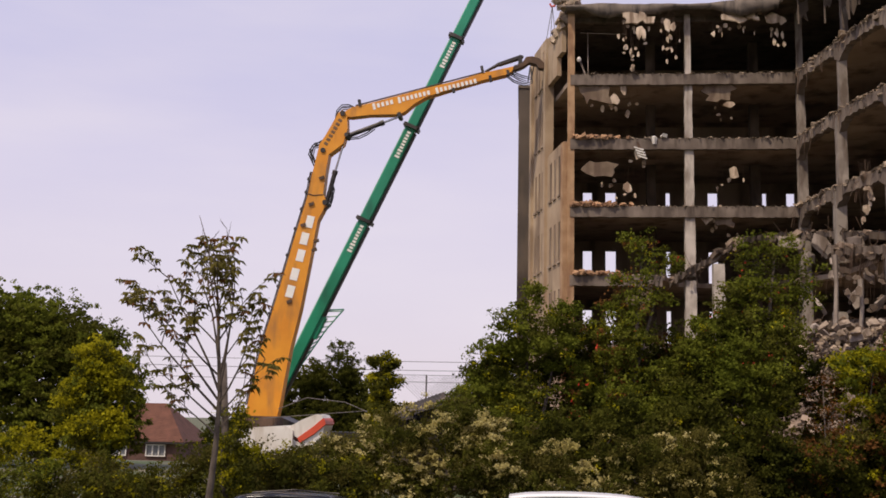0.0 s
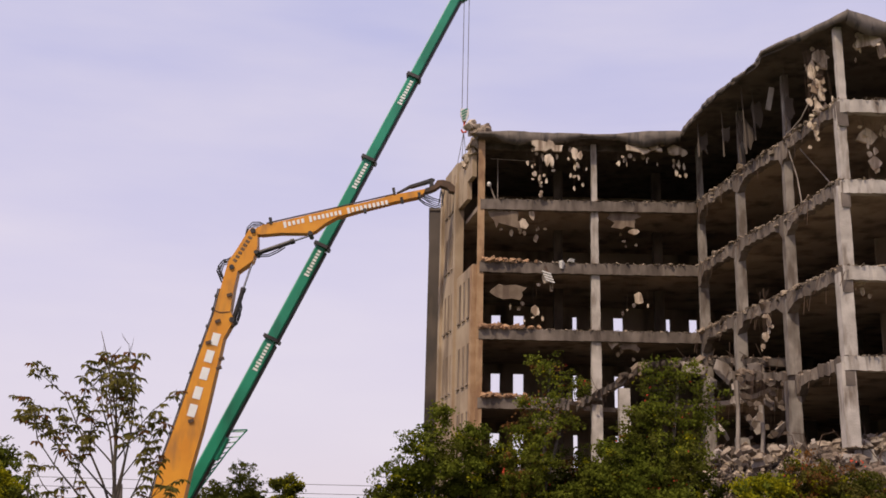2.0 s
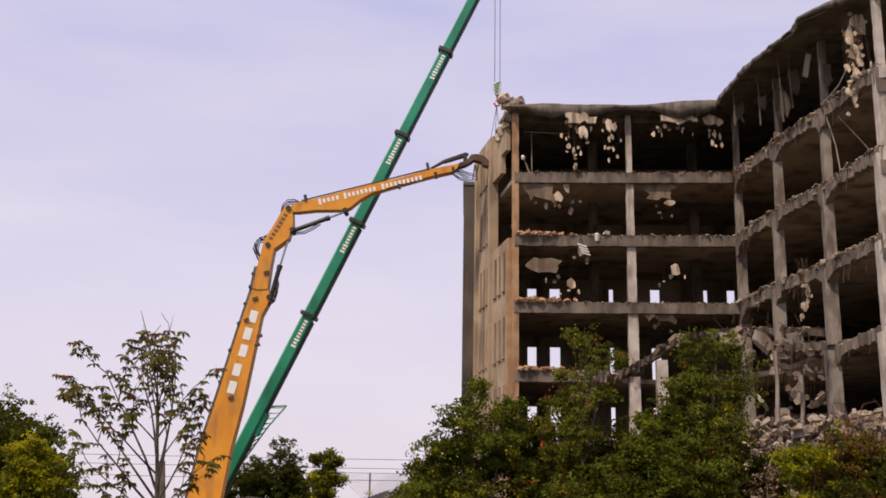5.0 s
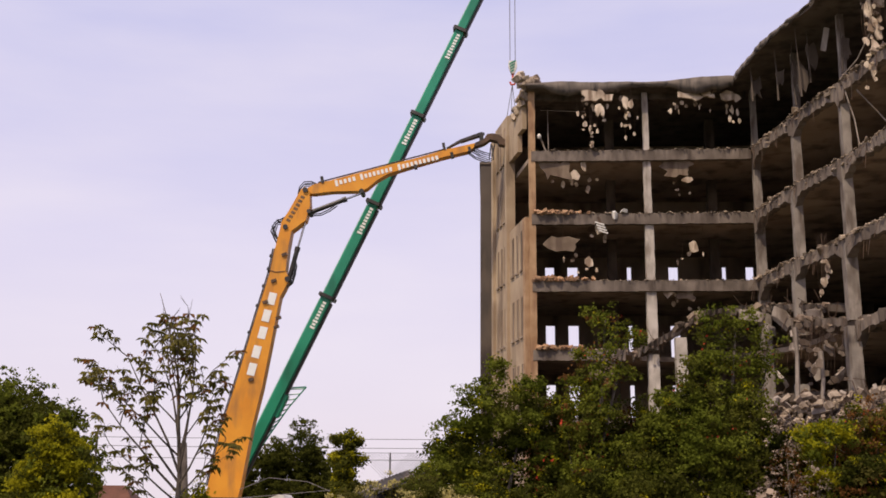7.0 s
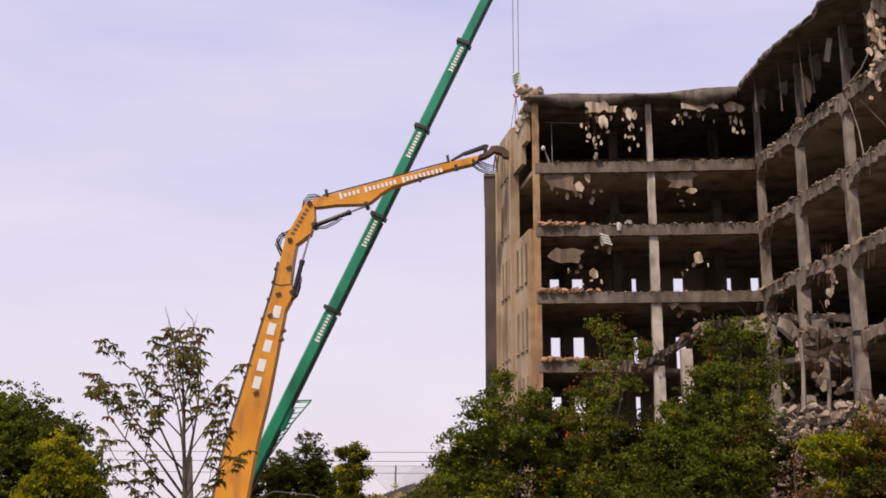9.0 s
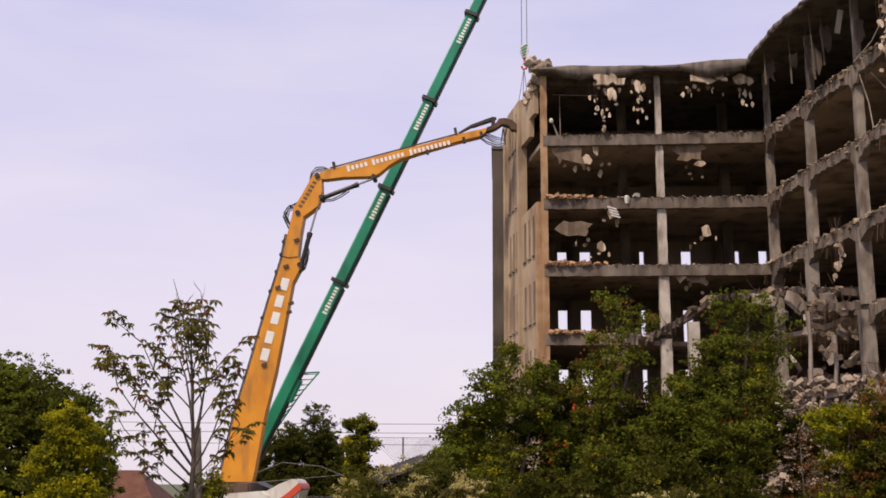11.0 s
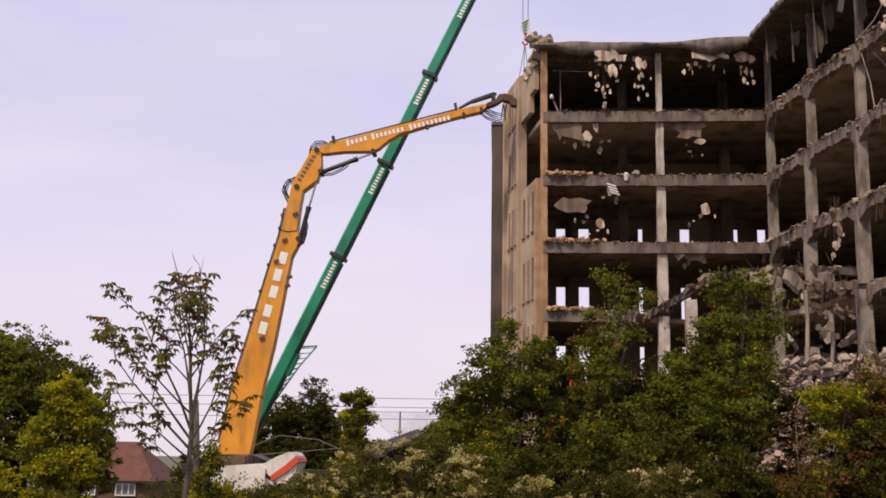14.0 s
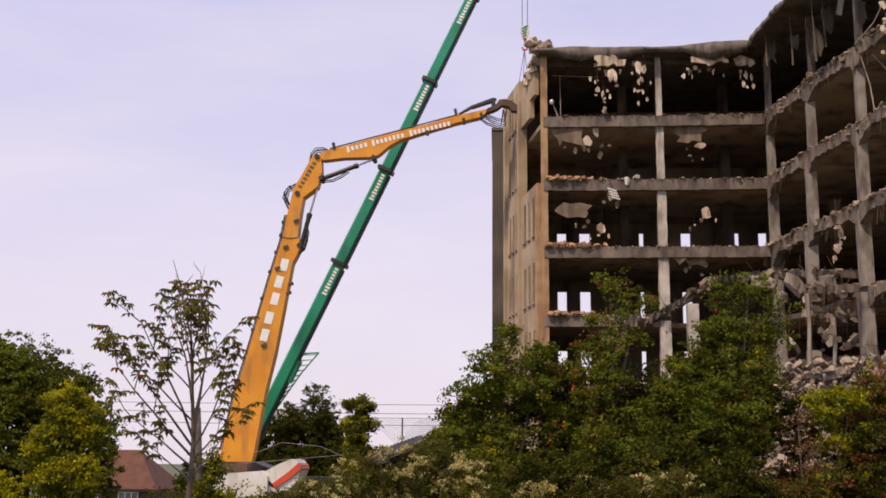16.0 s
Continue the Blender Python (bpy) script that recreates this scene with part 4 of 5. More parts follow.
joints = [0.0] + [(z - P0.z) / AXIS.z for z in (13.8, 19.5, 25.06, 30.6)] + [(P1 - P0).length]
for k, (s0, s1) in enumerate(zip(joints, joints[1:])):
    w = 0.66 - 0.03 * k
    section = boom_box("boom_section", s0, s1, w, GREEN, label="green boom section")
    # Pale strip paints the sky-lit top, dark strip the shaded underside.
    boom_box("lit_flank", s0 + 0.05, s1 - 0.3, 0.085, LIT_GREEN, across=-w / 2 - 0.025, depth=w * 0.5, parent=section, label="upper flank, sky light put into its paleness")
    boom_box("shade_flank", s0 + 0.05, s1 - 0.3, 0.17, STEEL, across=w / 2 + 0.05, depth=w * 0.55, parent=section)
    if k < 4:
        boom_box("collar", s1 - 0.12, s1 + 0.08, w + 0.36, STEEL, parent=section, label="dark collar")
        for i in range(9):
            boom_box("lettering", s1 - 2.1 + i * 0.2, s1 - 2.1 + i * 0.2 + 0.13, 0.3 if i in (0, 2) else 0.22, LETTER, across=0.05, depth=0.02, y=-w / 2 - 0.015, parent=section)
boom_box("lattice_mount", 5.4, 6.8, 0.85, GREEN, across=0.17, depth=0.4)
for k in range(9):
    a = P0 + AXIS * (4.3 + k * 0.36) + SIDE * 0.45
    b = P0 + AXIS * (4.7 + k * 0.36) + SIDE * (0.55 + 0.085 * k)
    part("lattice_bar", tube(bmesh.new(), [a, b], 0.035, 5), GREEN, crane)
part("lattice_bar", tube(bmesh.new(), [P0 + AXIS * 3.6 + SIDE * 0.45, P0 + AXIS * 6.2 + SIDE * 0.85, P0 + AXIS * 7.7 + SIDE * 1.25], 0.045, 5), GREEN, crane)
part("lattice_bar", tube(bmesh.new(), [P0 + AXIS * 7.7 + SIDE * 1.25, P0 + AXIS * 7.3 + SIDE * 0.5], 0.045, 5), GREEN, crane)
part("carrier", plate(bmesh.new(), [(-17.0, 0.0), (-17.0, 1.2), (-16.4, 2.1), (-14.2, 2.2), (-12.2, 1.4), (-6.0, 1.4), (-5.6, 0.8), (-5.6, 0.0)], CY - 1.3, CY + 1.3), STEEL, crane, bevel=0.08)
for x in (-16.2, -14.6, -10.4, -8.8, -7.0):
    for y in (CY - 1.2, CY + 1.2):
        part("wheel", tube(bmesh.new(), [(x, y - 0.2, -0.25), (x, y + 0.2, -0.25)], 0.65, 18), RUBBER, crane)
# hook block on its ropes, over the block's corner
HOOK = Vector((1.15, CY, 28.1))
hook = part("hook_block", plate(bmesh.new(), [(-0.25, 0.44), (0.25, 0.44), (0.27, 0.1), (0.1, -0.38), (-0.1, -0.38), (-0.27, 0.1)], -0.15, 0.15), WHITE, crane, "white and green striped hook block", bevel=0.03)
hook.location = HOOK
for k in range(4):
    bm = bmesh.new()
    box(bm, HOOK.x - 0.02, HOOK.y - 0.16, HOOK.z + 0.32 - 0.18 * k, 0.46 - 0.08 * k, 0.02, 0.08, ry=-32)
    stripe = part("stripe", bm, GREEN, crane)
part("hook", tube(bmesh.new(), [HOOK + Vector(v) for v in ((0, 0, -0.35), (0.0, 0, -0.65), (0.16, 0, -0.82), (0.11, 0, -1.05), (-0.09, 0, -1.08), (-0.18, 0, -0.9))], 0.065, 8), RED, crane, "red hook")
HEAD = Vector((1.15, CY, 36.5))
for off in (-0.16, 0.16):
    part("rope", tube(bmesh.new(), [HOOK + Vector((off, 0, 0.4)), HEAD + Vector((off, 0, 0))], 0.022, 5), WIRE, crane)
part("boom_head", plate(bmesh.new(), [(P1.x - 0.35, P1.z - 0.5), (P1.x + 0.1, P1.z - 0.7), (HEAD.x + 0.3, HEAD.z - 0.15), (HEAD.x + 0.3, HEAD.z + 0.25), (P1.x, P1.z + 0.3)], CY - 0.25, CY + 0.25), GREEN, crane, bevel=0.03)
part("sheave", tube(bmesh.new(), [HEAD + Vector((0, -0.3, 0)), HEAD + Vector((0, 0.3, 0))], 0.24, 14), STEEL, crane)
for x, z in ((-0.55, -4.2), (-0.15, -3.9), (0.3, -4.1)):
    part("sling", tube(bmesh.new(), [HOOK + Vector((-0.03, 0, -1.05)), HOOK + Vector((x, 0.2, z))], 0.02, 5), WIRE, crane)

# ---- plants ----
def leaf_mesh(name, places, sizes, mat, parent, label="", seed=1, droop=0.3):
    """Folded leaf blades, each of two triangles on each half, in one mesh."""
    r = np.random.default_rng(seed)
    n = len(places)
    way = r.normal(size=(n, 3))
    way[:, 2] -= droop
    way /= np.linalg.norm(way, axis=1, keepdims=True)
    up = r.normal(size=(n, 3)) + np.array([0, -0.3, 0.9])
    side = np.cross(way, up)
    side /= np.linalg.norm(side, axis=1, keepdims=True) + 1e-9
    nrm = np.cross(side, way)
    s = np.asarray(sizes)[:, None]
    base, tip = places - way * s * 0.5, places + way * s * 0.5
    l, rr = places + side * s * 0.33 + nrm * s * 0.10, places - side * s * 0.33 + nrm * s * 0.10
    verts = np.stack([base, l, tip, rr], 1).reshape(-1, 3)
    i = np.arange(n)[:, None] * 4
    faces = np.concatenate([i + [0, 1, 2], i + [0, 2, 3]], 1).reshape(-1, 3)
    me = bpy.data.meshes.new(name)
    me.vertices.add(len(verts)), me.loops.add(faces.size), me.polygons.add(len(faces))
    me.vertices.foreach_set("co", verts.ravel())
    me.loops.foreach_set("vertex_index", faces.ravel())
    me.polygons.foreach_set("loop_start", np.arange(len(faces)) * 3)
    me.update(calc_edges=True)
    me.materials.append(mat)
    ob = new(name, me)
    ob.parent = parent
    if parent:
        ob.location = -parent.location
    if label:
        tagged(ob, label)
    return ob


def cloud_points(blobs, per_area, seed, clump=0.22, outer=False, dense=False):
    """Places in uneven lobes over each (x, y, z, rx, ry, rz): tufts on the lobes, and some filling inside."""
    r = np.random.default_rng(seed)
    out = []
    for x, y, z, rx, ry, rz, *thin in blobs:
        size = np.array([rx, ry, rz])
        mean = size.mean()
        area = 4 * math.pi * ((rx * ry) ** 1.6 / 3 + (rx * rz) ** 1.6 / 3 + (ry * rz) ** 1.6 / 3) ** (1 / 1.6)
        n = int(area * per_area * (thin[0] if thin else 1.0))
        lobes = int(16 + 11 * mean) if dense else int(10 + 7 * mean)
        d = r.normal(size=(lobes, 3))
        d[:, 2] += 0.25
        d /= np.linalg.norm(d, axis=1, keepdims=True)
        centre = d * size * r.uniform(0.45, 1.02, (lobes, 1))
        radius = r.uniform(0.18, 0.5, lobes) * mean
        tufts = max(10, n // 16)
        which = r.integers(0, lobes, tufts)
        q = r.normal(size=(tufts, 3))
        # Later layers, often paler fresh leaves, crowd lobe tops, painting in sunlit tops.
        q[:, 2] += 1.1 if outer else 0.1
        q /= np.linalg.norm(q, axis=1, keepdims=True)
        depth = np.where(r.random((tufts, 1)) < 0.15, r.uniform(1.1, 1.6, (tufts, 1)), r.uniform(0.86, 1.08, (tufts, 1))) if outer else r.uniform(0.2, 1.0, (tufts, 1)) ** 0.5
        c = centre[which] + q * radius[which, None] * depth
        pick = r.integers(0, tufts, n)
        out.append(c[pick] + r.normal(size=(n, 3)) * clump * 0.42 * np.array([1, 1, 0.6]) + [x, y, z])
    return np.concatenate(out)


def shrub(name, label, category, at, blobs, layers, leaf=0.13, density=60, seed=1, stems=(), group="", clump=0.22):
    """A bush or tree: stems, and a crown of leaves in several tints. layers: (material, share, name)."""
    ob = tagged(new(name), label, category, group or {"hedge_tree": "trees along the hedge", "hawthorn_bush": "blossoming bushes in the hedge", "bush": "bushes in the hedge"}.get(name, ""))
    ob.location = at
    for k, (pts, radii) in enumerate(stems):
        part("trunk" if k == 0 else "limb", tube(bmesh.new(), pts, radii, 7), BARK, ob, smooth=True)
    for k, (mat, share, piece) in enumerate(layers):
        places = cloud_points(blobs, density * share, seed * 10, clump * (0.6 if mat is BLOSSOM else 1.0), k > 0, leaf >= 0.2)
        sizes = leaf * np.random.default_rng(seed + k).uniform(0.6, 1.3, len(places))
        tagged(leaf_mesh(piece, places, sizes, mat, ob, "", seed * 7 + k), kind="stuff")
    return ob


def simple_stems(x, y, z0, tops, r):
    """A trunk and limbs from one foot to the crown's places."""
    rng = random.Random(int(x * 100))
    out = []
    for tx, ty, tz in tops:
        m = (x + (tx - x) * 0.35 + rng.uniform(-0.2, 0.2), y + (ty - y) * 0.35, z0 + (tz - z0) * 0.5)
        out.append(([(x, y, z0), m, (tx, ty, tz)], [r, r * 0.7, r * 0.2]))
    return out


# far trees
shrub("broadleaf_tree", "large dark green broadleaf tree beyond the site", "tree", (-27, 62, -0.85),
      [(-31.5, 62, 5.7, 3.6, 3, 3.4), (-28.4, 62, 5.0, 3.2, 3, 3.1), (-25.8, 62, 4.5, 2.8, 2.5, 3.0), (-23.9, 62, 3.1, 1.7, 2, 2.4), (-25, 61.5, 1.2, 3.4, 2.2, 2.4), (-30, 61, 1.6, 4.5, 2.5, 2.6), (-34, 62, 5.6, 3, 3, 3.6)],
      [(LEAF_MID, 0.7, "crown"), (LEAF_FRESH, 0.5, "outer_crown")], 0.2, 150, 3, simple_stems(-28, 62.5, -0.9, [(-28, 62.5, 6), (-31, 62.5, 6), (-25, 62.5, 5)], 0.4), clump=0.3)
shrub("broadleaf_tree", "dark round tree behind the machine", "tree", (-15.4, 85, -0.85),
      [(-15.4, 85, 5.0, 2.2, 2, 2.5), (-17.5, 85, 3.4, 2.2, 2, 2.2), (-13.6, 85, 3.4, 1.8, 2, 2.2), (-15.4, 84, 1.2, 3.8, 2, 2.2), (-12.6, 84, 1.0, 2.6, 2, 2.2), (-18.5, 84, 1.0, 2.6, 2, 2.4), (-10.5, 84, 0.2, 2.4, 2, 1.8)],
      [(LEAF_DARK, 0.9, "crown"), (LEAF_MID, 0.35, "outer_crown")], 0.2, 150, 4, simple_stems(-15.4, 85.3, -2.8, [(-15.4, 85.3, 5), (-17, 85.3, 4)], 0.3), clump=0.3)
shrub("yellow_green_tree", "bright yellow-green young tree at the hedge", "tree", (-12.3, 30.5, -0.85),
      [(-12.35, 30.5, 3.45, 0.6, 0.7, 0.75), (-11.85, 30.5, 2.8, 0.65, 0.7, 0.75), (-12.7, 30.5, 2.4, 0.75, 0.8, 0.7), (-12.1, 30.3, 1.4, 1.15, 0.9, 0.9), (-14.3, 30.3, 0.8, 1.2, 1.0, 0.7, 0.3), (-15.6, 30.4, 1.0, 1.0, 0.9, 0.7, 0.3)],
      [(LEAF_MID, 0.45, "crown"), (LEAF_FRESH, 0.15, "outer_crown"), (LEAF_LIME, 1.1, "young_growth")], 0.105, 420, 5, simple_stems(-12.2, 30.7, -0.9, [(-12.1, 30.7, 3.3), (-11.5, 30.7, 2.4), (-13, 30.7, 2.0), (-14.4, 30.7, 1.2)], 0.1))
shrub("ivy_covered_post", "post thickly overgrown with bright green ivy", "climber", (-5.4, 40, -0.85),
      [(-5.45, 40, 3.95, 0.6, 0.45, 0.55), (-5.38, 40, 3.4, 0.6, 0.45, 0.6), (-5.35, 40, 2.8, 0.55, 0.45, 0.6), (-5.3, 40, 2.1, 0.5, 0.45, 0.7), (-4.9, 40, 3.5, 0.3, 0.3, 0.22), (-5.4, 40, 1.0, 0.5, 0.4, 0.9)],
      [(LEAF_MID, 1.0, "foliage"), (LEAF_LIME, 0.4, "outer_foliage")], 0.1, 560, 6, [([(-5.4, 40.05, -0.9), (-5.4, 40.05, 1.8), (-5.42, 40.05, 4.1)], [0.13, 0.12, 0.1])])

shrub("broadleaf_tree", "low dark trees beside the house", "tree", (-21.5, 84, -4.4),
      [(-23.6, 84, 0.2, 1.7, 2, 1.8), (-21.6, 84, 0.6, 1.9, 2, 1.8), (-19.4, 84, 1.0, 2.0, 2, 1.9), (-21.5, 84, -2.0, 3.6, 2, 2.0)],
      [(LEAF_DARK, 0.9, "crown"), (LEAF_MID, 0.35, "outer_crown")], 0.2, 120, 33, simple_stems(-21.5, 84.3, -4.6, [(-23.4, 84.3, 0.5), (-21.4, 84.3, 1), (-19.4, 84.3, 1.2)], 0.2), clump=0.3)

# hedge of bushes along the near side
HAW = [(-4.9, 30, 0.5, 1.1, 0.9, 1.15), (-3.6, 30, 1.05, 1.2, 0.9, 1.25), (-2.2, 30, 1.25, 1.35, 1.0, 1.25), (-0.8, 30, 0.9, 1.3, 1.0, 1.2), (0.7, 30, 0.5, 1.1, 0.9, 1.05), (-2.0, 29.8, 0.0, 3.2, 0.9, 0.9)]
shrub("hawthorn_bush", "hawthorn bush covered in cream blossom", "bush", (-2, 30, -0.85), HAW,
      [(LEAF_MID, 0.6, "crown"), (LEAF_OLIVE, 0.35, "outer_crown"), (BLOSSOM, 0.34, "blossom")], 0.085, 460, 7, simple_stems(-2, 30.2, -0.9, [(-3.5, 30.2, 1), (-2, 30.2, 1.4), (-0.6, 30.2, 1)], 0.09))
shrub("hawthorn_bush", "low olive bush with faded blossom", "bush", (3.4, 29, -0.85),
      [(2.6, 29, 0.8, 1.0, 0.9, 1.0), (3.6, 29, 0.9, 1.0, 0.9, 1.0), (4.6, 29, 0.7, 1.0, 0.9, 1.0), (3.5, 28.8, -0.1, 2.3, 0.9, 0.9)],
      [(LEAF_MID, 0.6, "crown"), (LEAF_OLIVE, 0.5, "outer_crown"), (BLOSSOM, 0.12, "blossom")], 0.08, 460, 8, simple_stems(3.4, 29.2, -0.9, [(2.6, 29.2, 1), (4.4, 29.2, 1)], 0.08))
shrub("bush", "olive green scrub at the foot of the sapling", "bush", (-8, 29, -0.85),
      [(-5.9, 29, 0.4, 1.0, 0.9, 0.8), (-7.2, 29, 0.45, 1.1, 0.9, 0.85), (-8.5, 29, 0.35, 1.0, 0.9, 0.8), (-9.9, 29, 0.0, 1.1, 0.9, 0.72), (-11.4, 29, 0.2, 0.9, 0.9, 0.9), (-8.6, 28.7, -0.3, 4.2, 0.8, 0.7), (-5.0, 28.9, 0.3, 1.0, 0.8, 0.9), (-6.6, 28.9, 0.75, 0.9, 0.8, 0.7), (-8.0, 28.9, 0.7, 0.9, 0.8, 0.7)],
      [(LEAF_OLIVE, 0.7, "crown"), (LEAF_MID, 0.5, "outer_crown"), (LEAF_LIME, 0.05, "young_growth")], 0.085, 420, 9, simple_stems(-8, 29.2, -0.9, [(-6.4, 29.2, 0.4), (-9.5, 29.2, 0.6)], 0.06))
shrub("ivy_covered_stump", "grey stump overgrown with green ivy", "climber", (-7.5, 27, -0.85),
      [(-7.3, 27, 1.9, 0.35, 0.3, 0.7), (-7.2, 27, 1.2, 0.5, 0.4, 0.6), (-7.4, 27, 0.5, 0.6, 0.4, 0.7)],
      [(LEAF_MID, 0.7, "foliage"), (LEAF_LIME, 0.3, "outer_foliage")], 0.09, 400, 16, [([(-7.45, 27.05, -0.9), (-7.5, 27.05, 1.5), (-7.65, 27.05, 3.5)], [0.12, 0.10, 0.08])])
shrub("bush", "low bush beside the hedge", "bush", (-14, 29, -0.85),
      [(-13.2, 29, 0.0, 1.3, 0.9, 0.8), (-15.2, 29, 0.2, 1.4, 0.9, 0.9), (-17, 29, 0.4, 1.4, 0.9, 1.0)],
      [(LEAF_MID, 0.6, "crown"), (LEAF_FRESH, 0.3, "outer_crown"), (LEAF_LIME, 0.06, "young_growth")], 0.085, 380, 10, simple_stems(-14, 29.2, -0.9, [(-13.2, 29.2, 0.4), (-15.5, 29.2, 0.6)], 0.06))

# thicket before the building
shrub("bush", "half-dry shrub with pale curled leaves by the rubble", "bush", (8.6, 32.0, -0.85),
      [(8.3, 32.0, 3.3, 0.45, 0.5, 0.4, 0.5), (8.9, 32.0, 2.9, 0.5, 0.5, 0.5, 0.5), (8.4, 32.0, 2.4, 0.55, 0.5, 0.4, 0.5), (8.9, 32.0, 1.9, 0.6, 0.5, 0.5, 0.5)],
      [(LEAF_BROWN, 0.3, "crown"), (DRY, 0.3, "dry_leaves")], 0.09, 300, 31, simple_stems(8.6, 32.2, -0.9, [(8.3, 32.2, 3.4), (8.9, 32.2, 2.9), (8.5, 32.2, 2.2)], 0.05))
R1 = [(-1.6, 33, 2.5, 0.9, 0.9, 1.1), (-1.0, 33, 3.6, 0.75, 0.9, 1.0), (-0.45, 33, 4.6, 0.6, 0.8, 0.95, 0.9), (0.02, 33, 5.7, 0.3, 0.4, 0.85, 0.8), (0.75, 33, 4.5, 0.75, 0.9, 1.0), (0.9, 33, 5.3, 0.3, 0.4, 0.45, 0.7), (-0.4, 33, 1.8, 1.9, 1.1, 1.5)]
shrub("hedge_tree", "dense dark green hedge tree before the block", "tree", (-0.2, 33, -0.85), R1,
      [(LEAF_MID, 0.4, "crown"), (LEAF_FRESH, 0.8, "outer_crown"), (LEAF_LIME, 0.04, "young_growth")], 0.1, 400, 11, simple_stems(-0.2, 33.2, -0.9, [(-0.2, 33.2, 5.4), (-1.2, 33.2, 3.5), (0.7, 33.2, 4)], 0.12))
R2 = [(2.2, 33.4, 3.4, 1.2, 1, 1.4), (2.9, 33.4, 4.9, 0.8, 0.8, 1.4, 0.6), (3.4, 33.4, 6.3, 0.4, 0.5, 0.9, 0.4), (3.4, 33.4, 7.55, 0.7, 0.5, 0.4, 0.4), (4.15, 33.4, 7.0, 0.5, 0.4, 0.2, 0.5), (2.75, 33.4, 6.5, 0.4, 0.4, 0.2, 0.5), (3.9, 33.4, 5.9, 0.4, 0.4, 0.25, 0.5), (2.6, 33.4, 1.8, 1.6, 1.1, 1.6)]
shrub("hedge_tree", "slender tree with a sparse top and reddish leaves", "tree", (2.7, 33.4, -0.85), R2,
      [(LEAF_MID, 0.5, "crown"), (LEAF_FRESH, 0.7, "outer_crown"), (LEAF_LIME, 0.05, "fresh_growth"), (LEAF_BROWN, 0.10, "red_growth"), (BERRY, 0.006, "red_blossom")], 0.1, 340, 12, simple_stems(2.7, 33.6, -0.9, [(3.4, 33.6, 7.6), (2.2, 33.6, 4), (4.0, 33.6, 6.9)], 0.1))
R3 = [(5.2, 33.2, 4.5, 1.0, 1, 1.2), (6.2, 33.2, 5.6, 0.9, 0.8, 0.9, 0.7), (6.6, 33.2, 7.0, 0.6, 0.6, 0.75, 0.26), (7.5, 33.2, 7.35, 0.7, 0.6, 0.55, 0.22), (8.2, 33.2, 6.7, 0.55, 0.6, 0.55, 0.22), (7.3, 33.2, 6.2, 0.75, 0.6, 0.5, 0.29), (8.1, 33.2, 5.9, 0.55, 0.6, 0.4, 0.24), (7.4, 33.2, 5.0, 0.8, 0.8, 0.6, 0.6), (5.5, 33, 2.8, 1.9, 1.2, 1.8), (4.6, 33, 1.2, 1.8, 1.1, 1.5), (6.8, 33, 3.4, 1.2, 1, 1.3)]
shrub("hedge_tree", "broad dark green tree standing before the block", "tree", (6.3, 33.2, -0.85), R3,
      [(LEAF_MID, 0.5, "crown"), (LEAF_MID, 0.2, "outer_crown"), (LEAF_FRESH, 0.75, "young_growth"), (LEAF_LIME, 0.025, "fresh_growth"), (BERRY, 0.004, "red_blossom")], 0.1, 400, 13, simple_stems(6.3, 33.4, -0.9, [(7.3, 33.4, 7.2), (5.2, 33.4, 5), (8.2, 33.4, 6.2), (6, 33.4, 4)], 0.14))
R4 = [(9.9, 33.5, 3.0, 0.7, 0.8, 0.6), (11.2, 33.5, 3.6, 1.3, 1, 1.3), (12.6, 33.5, 3.4, 1.3, 1, 1.4), (11.6, 33.3, 1.2, 2.4, 1, 1.4), (8.2, 32.6, 0.6, 1.6, 1, 1.2), (9.6, 32.6, 1.0, 0.7, 0.8, 1.4), (6.5, 32.4, 0.6, 1.5, 1, 1.2)]
shrub("hedge_tree", "brownish green bush with yellow shoots by the rubble", "tree", (10.8, 33.5, -0.85), R4,
      [(LEAF_DARK, 0.5, "crown"), (LEAF_OLIVE, 0.5, "outer_crown"), (LEAF_BROWN, 0.2, "brown_growth"), (LEAF_LIME, 0.16, "young_growth"), (BERRY, 0.005, "red_blossom")], 0.1, 360, 14, simple_stems(10.8, 33.7, -0.9, [(10, 33.7, 3.4), (11.4, 33.7, 4), (12.6, 33.7, 3.4)], 0.1))

shrub("bush", "bright yellow-green shrub before the rubble", "bush", (9.4, 32.3, -0.85),
      [(9.2, 32.3, 3.9, 0.6, 0.6, 0.4), (9.8, 32.3, 4.1, 0.5, 0.6, 0.35), (9.3, 32.3, 2.8, 0.4, 0.5, 0.9)],
      [(LEAF_FRESH, 0.5, "crown"), (LEAF_LIME, 0.6, "young_growth")], 0.11, 380, 25, simple_stems(9.4, 32.4, -0.9, [(9.2, 32.4, 3.9), (9.8, 32.4, 4.0)], 0.06))
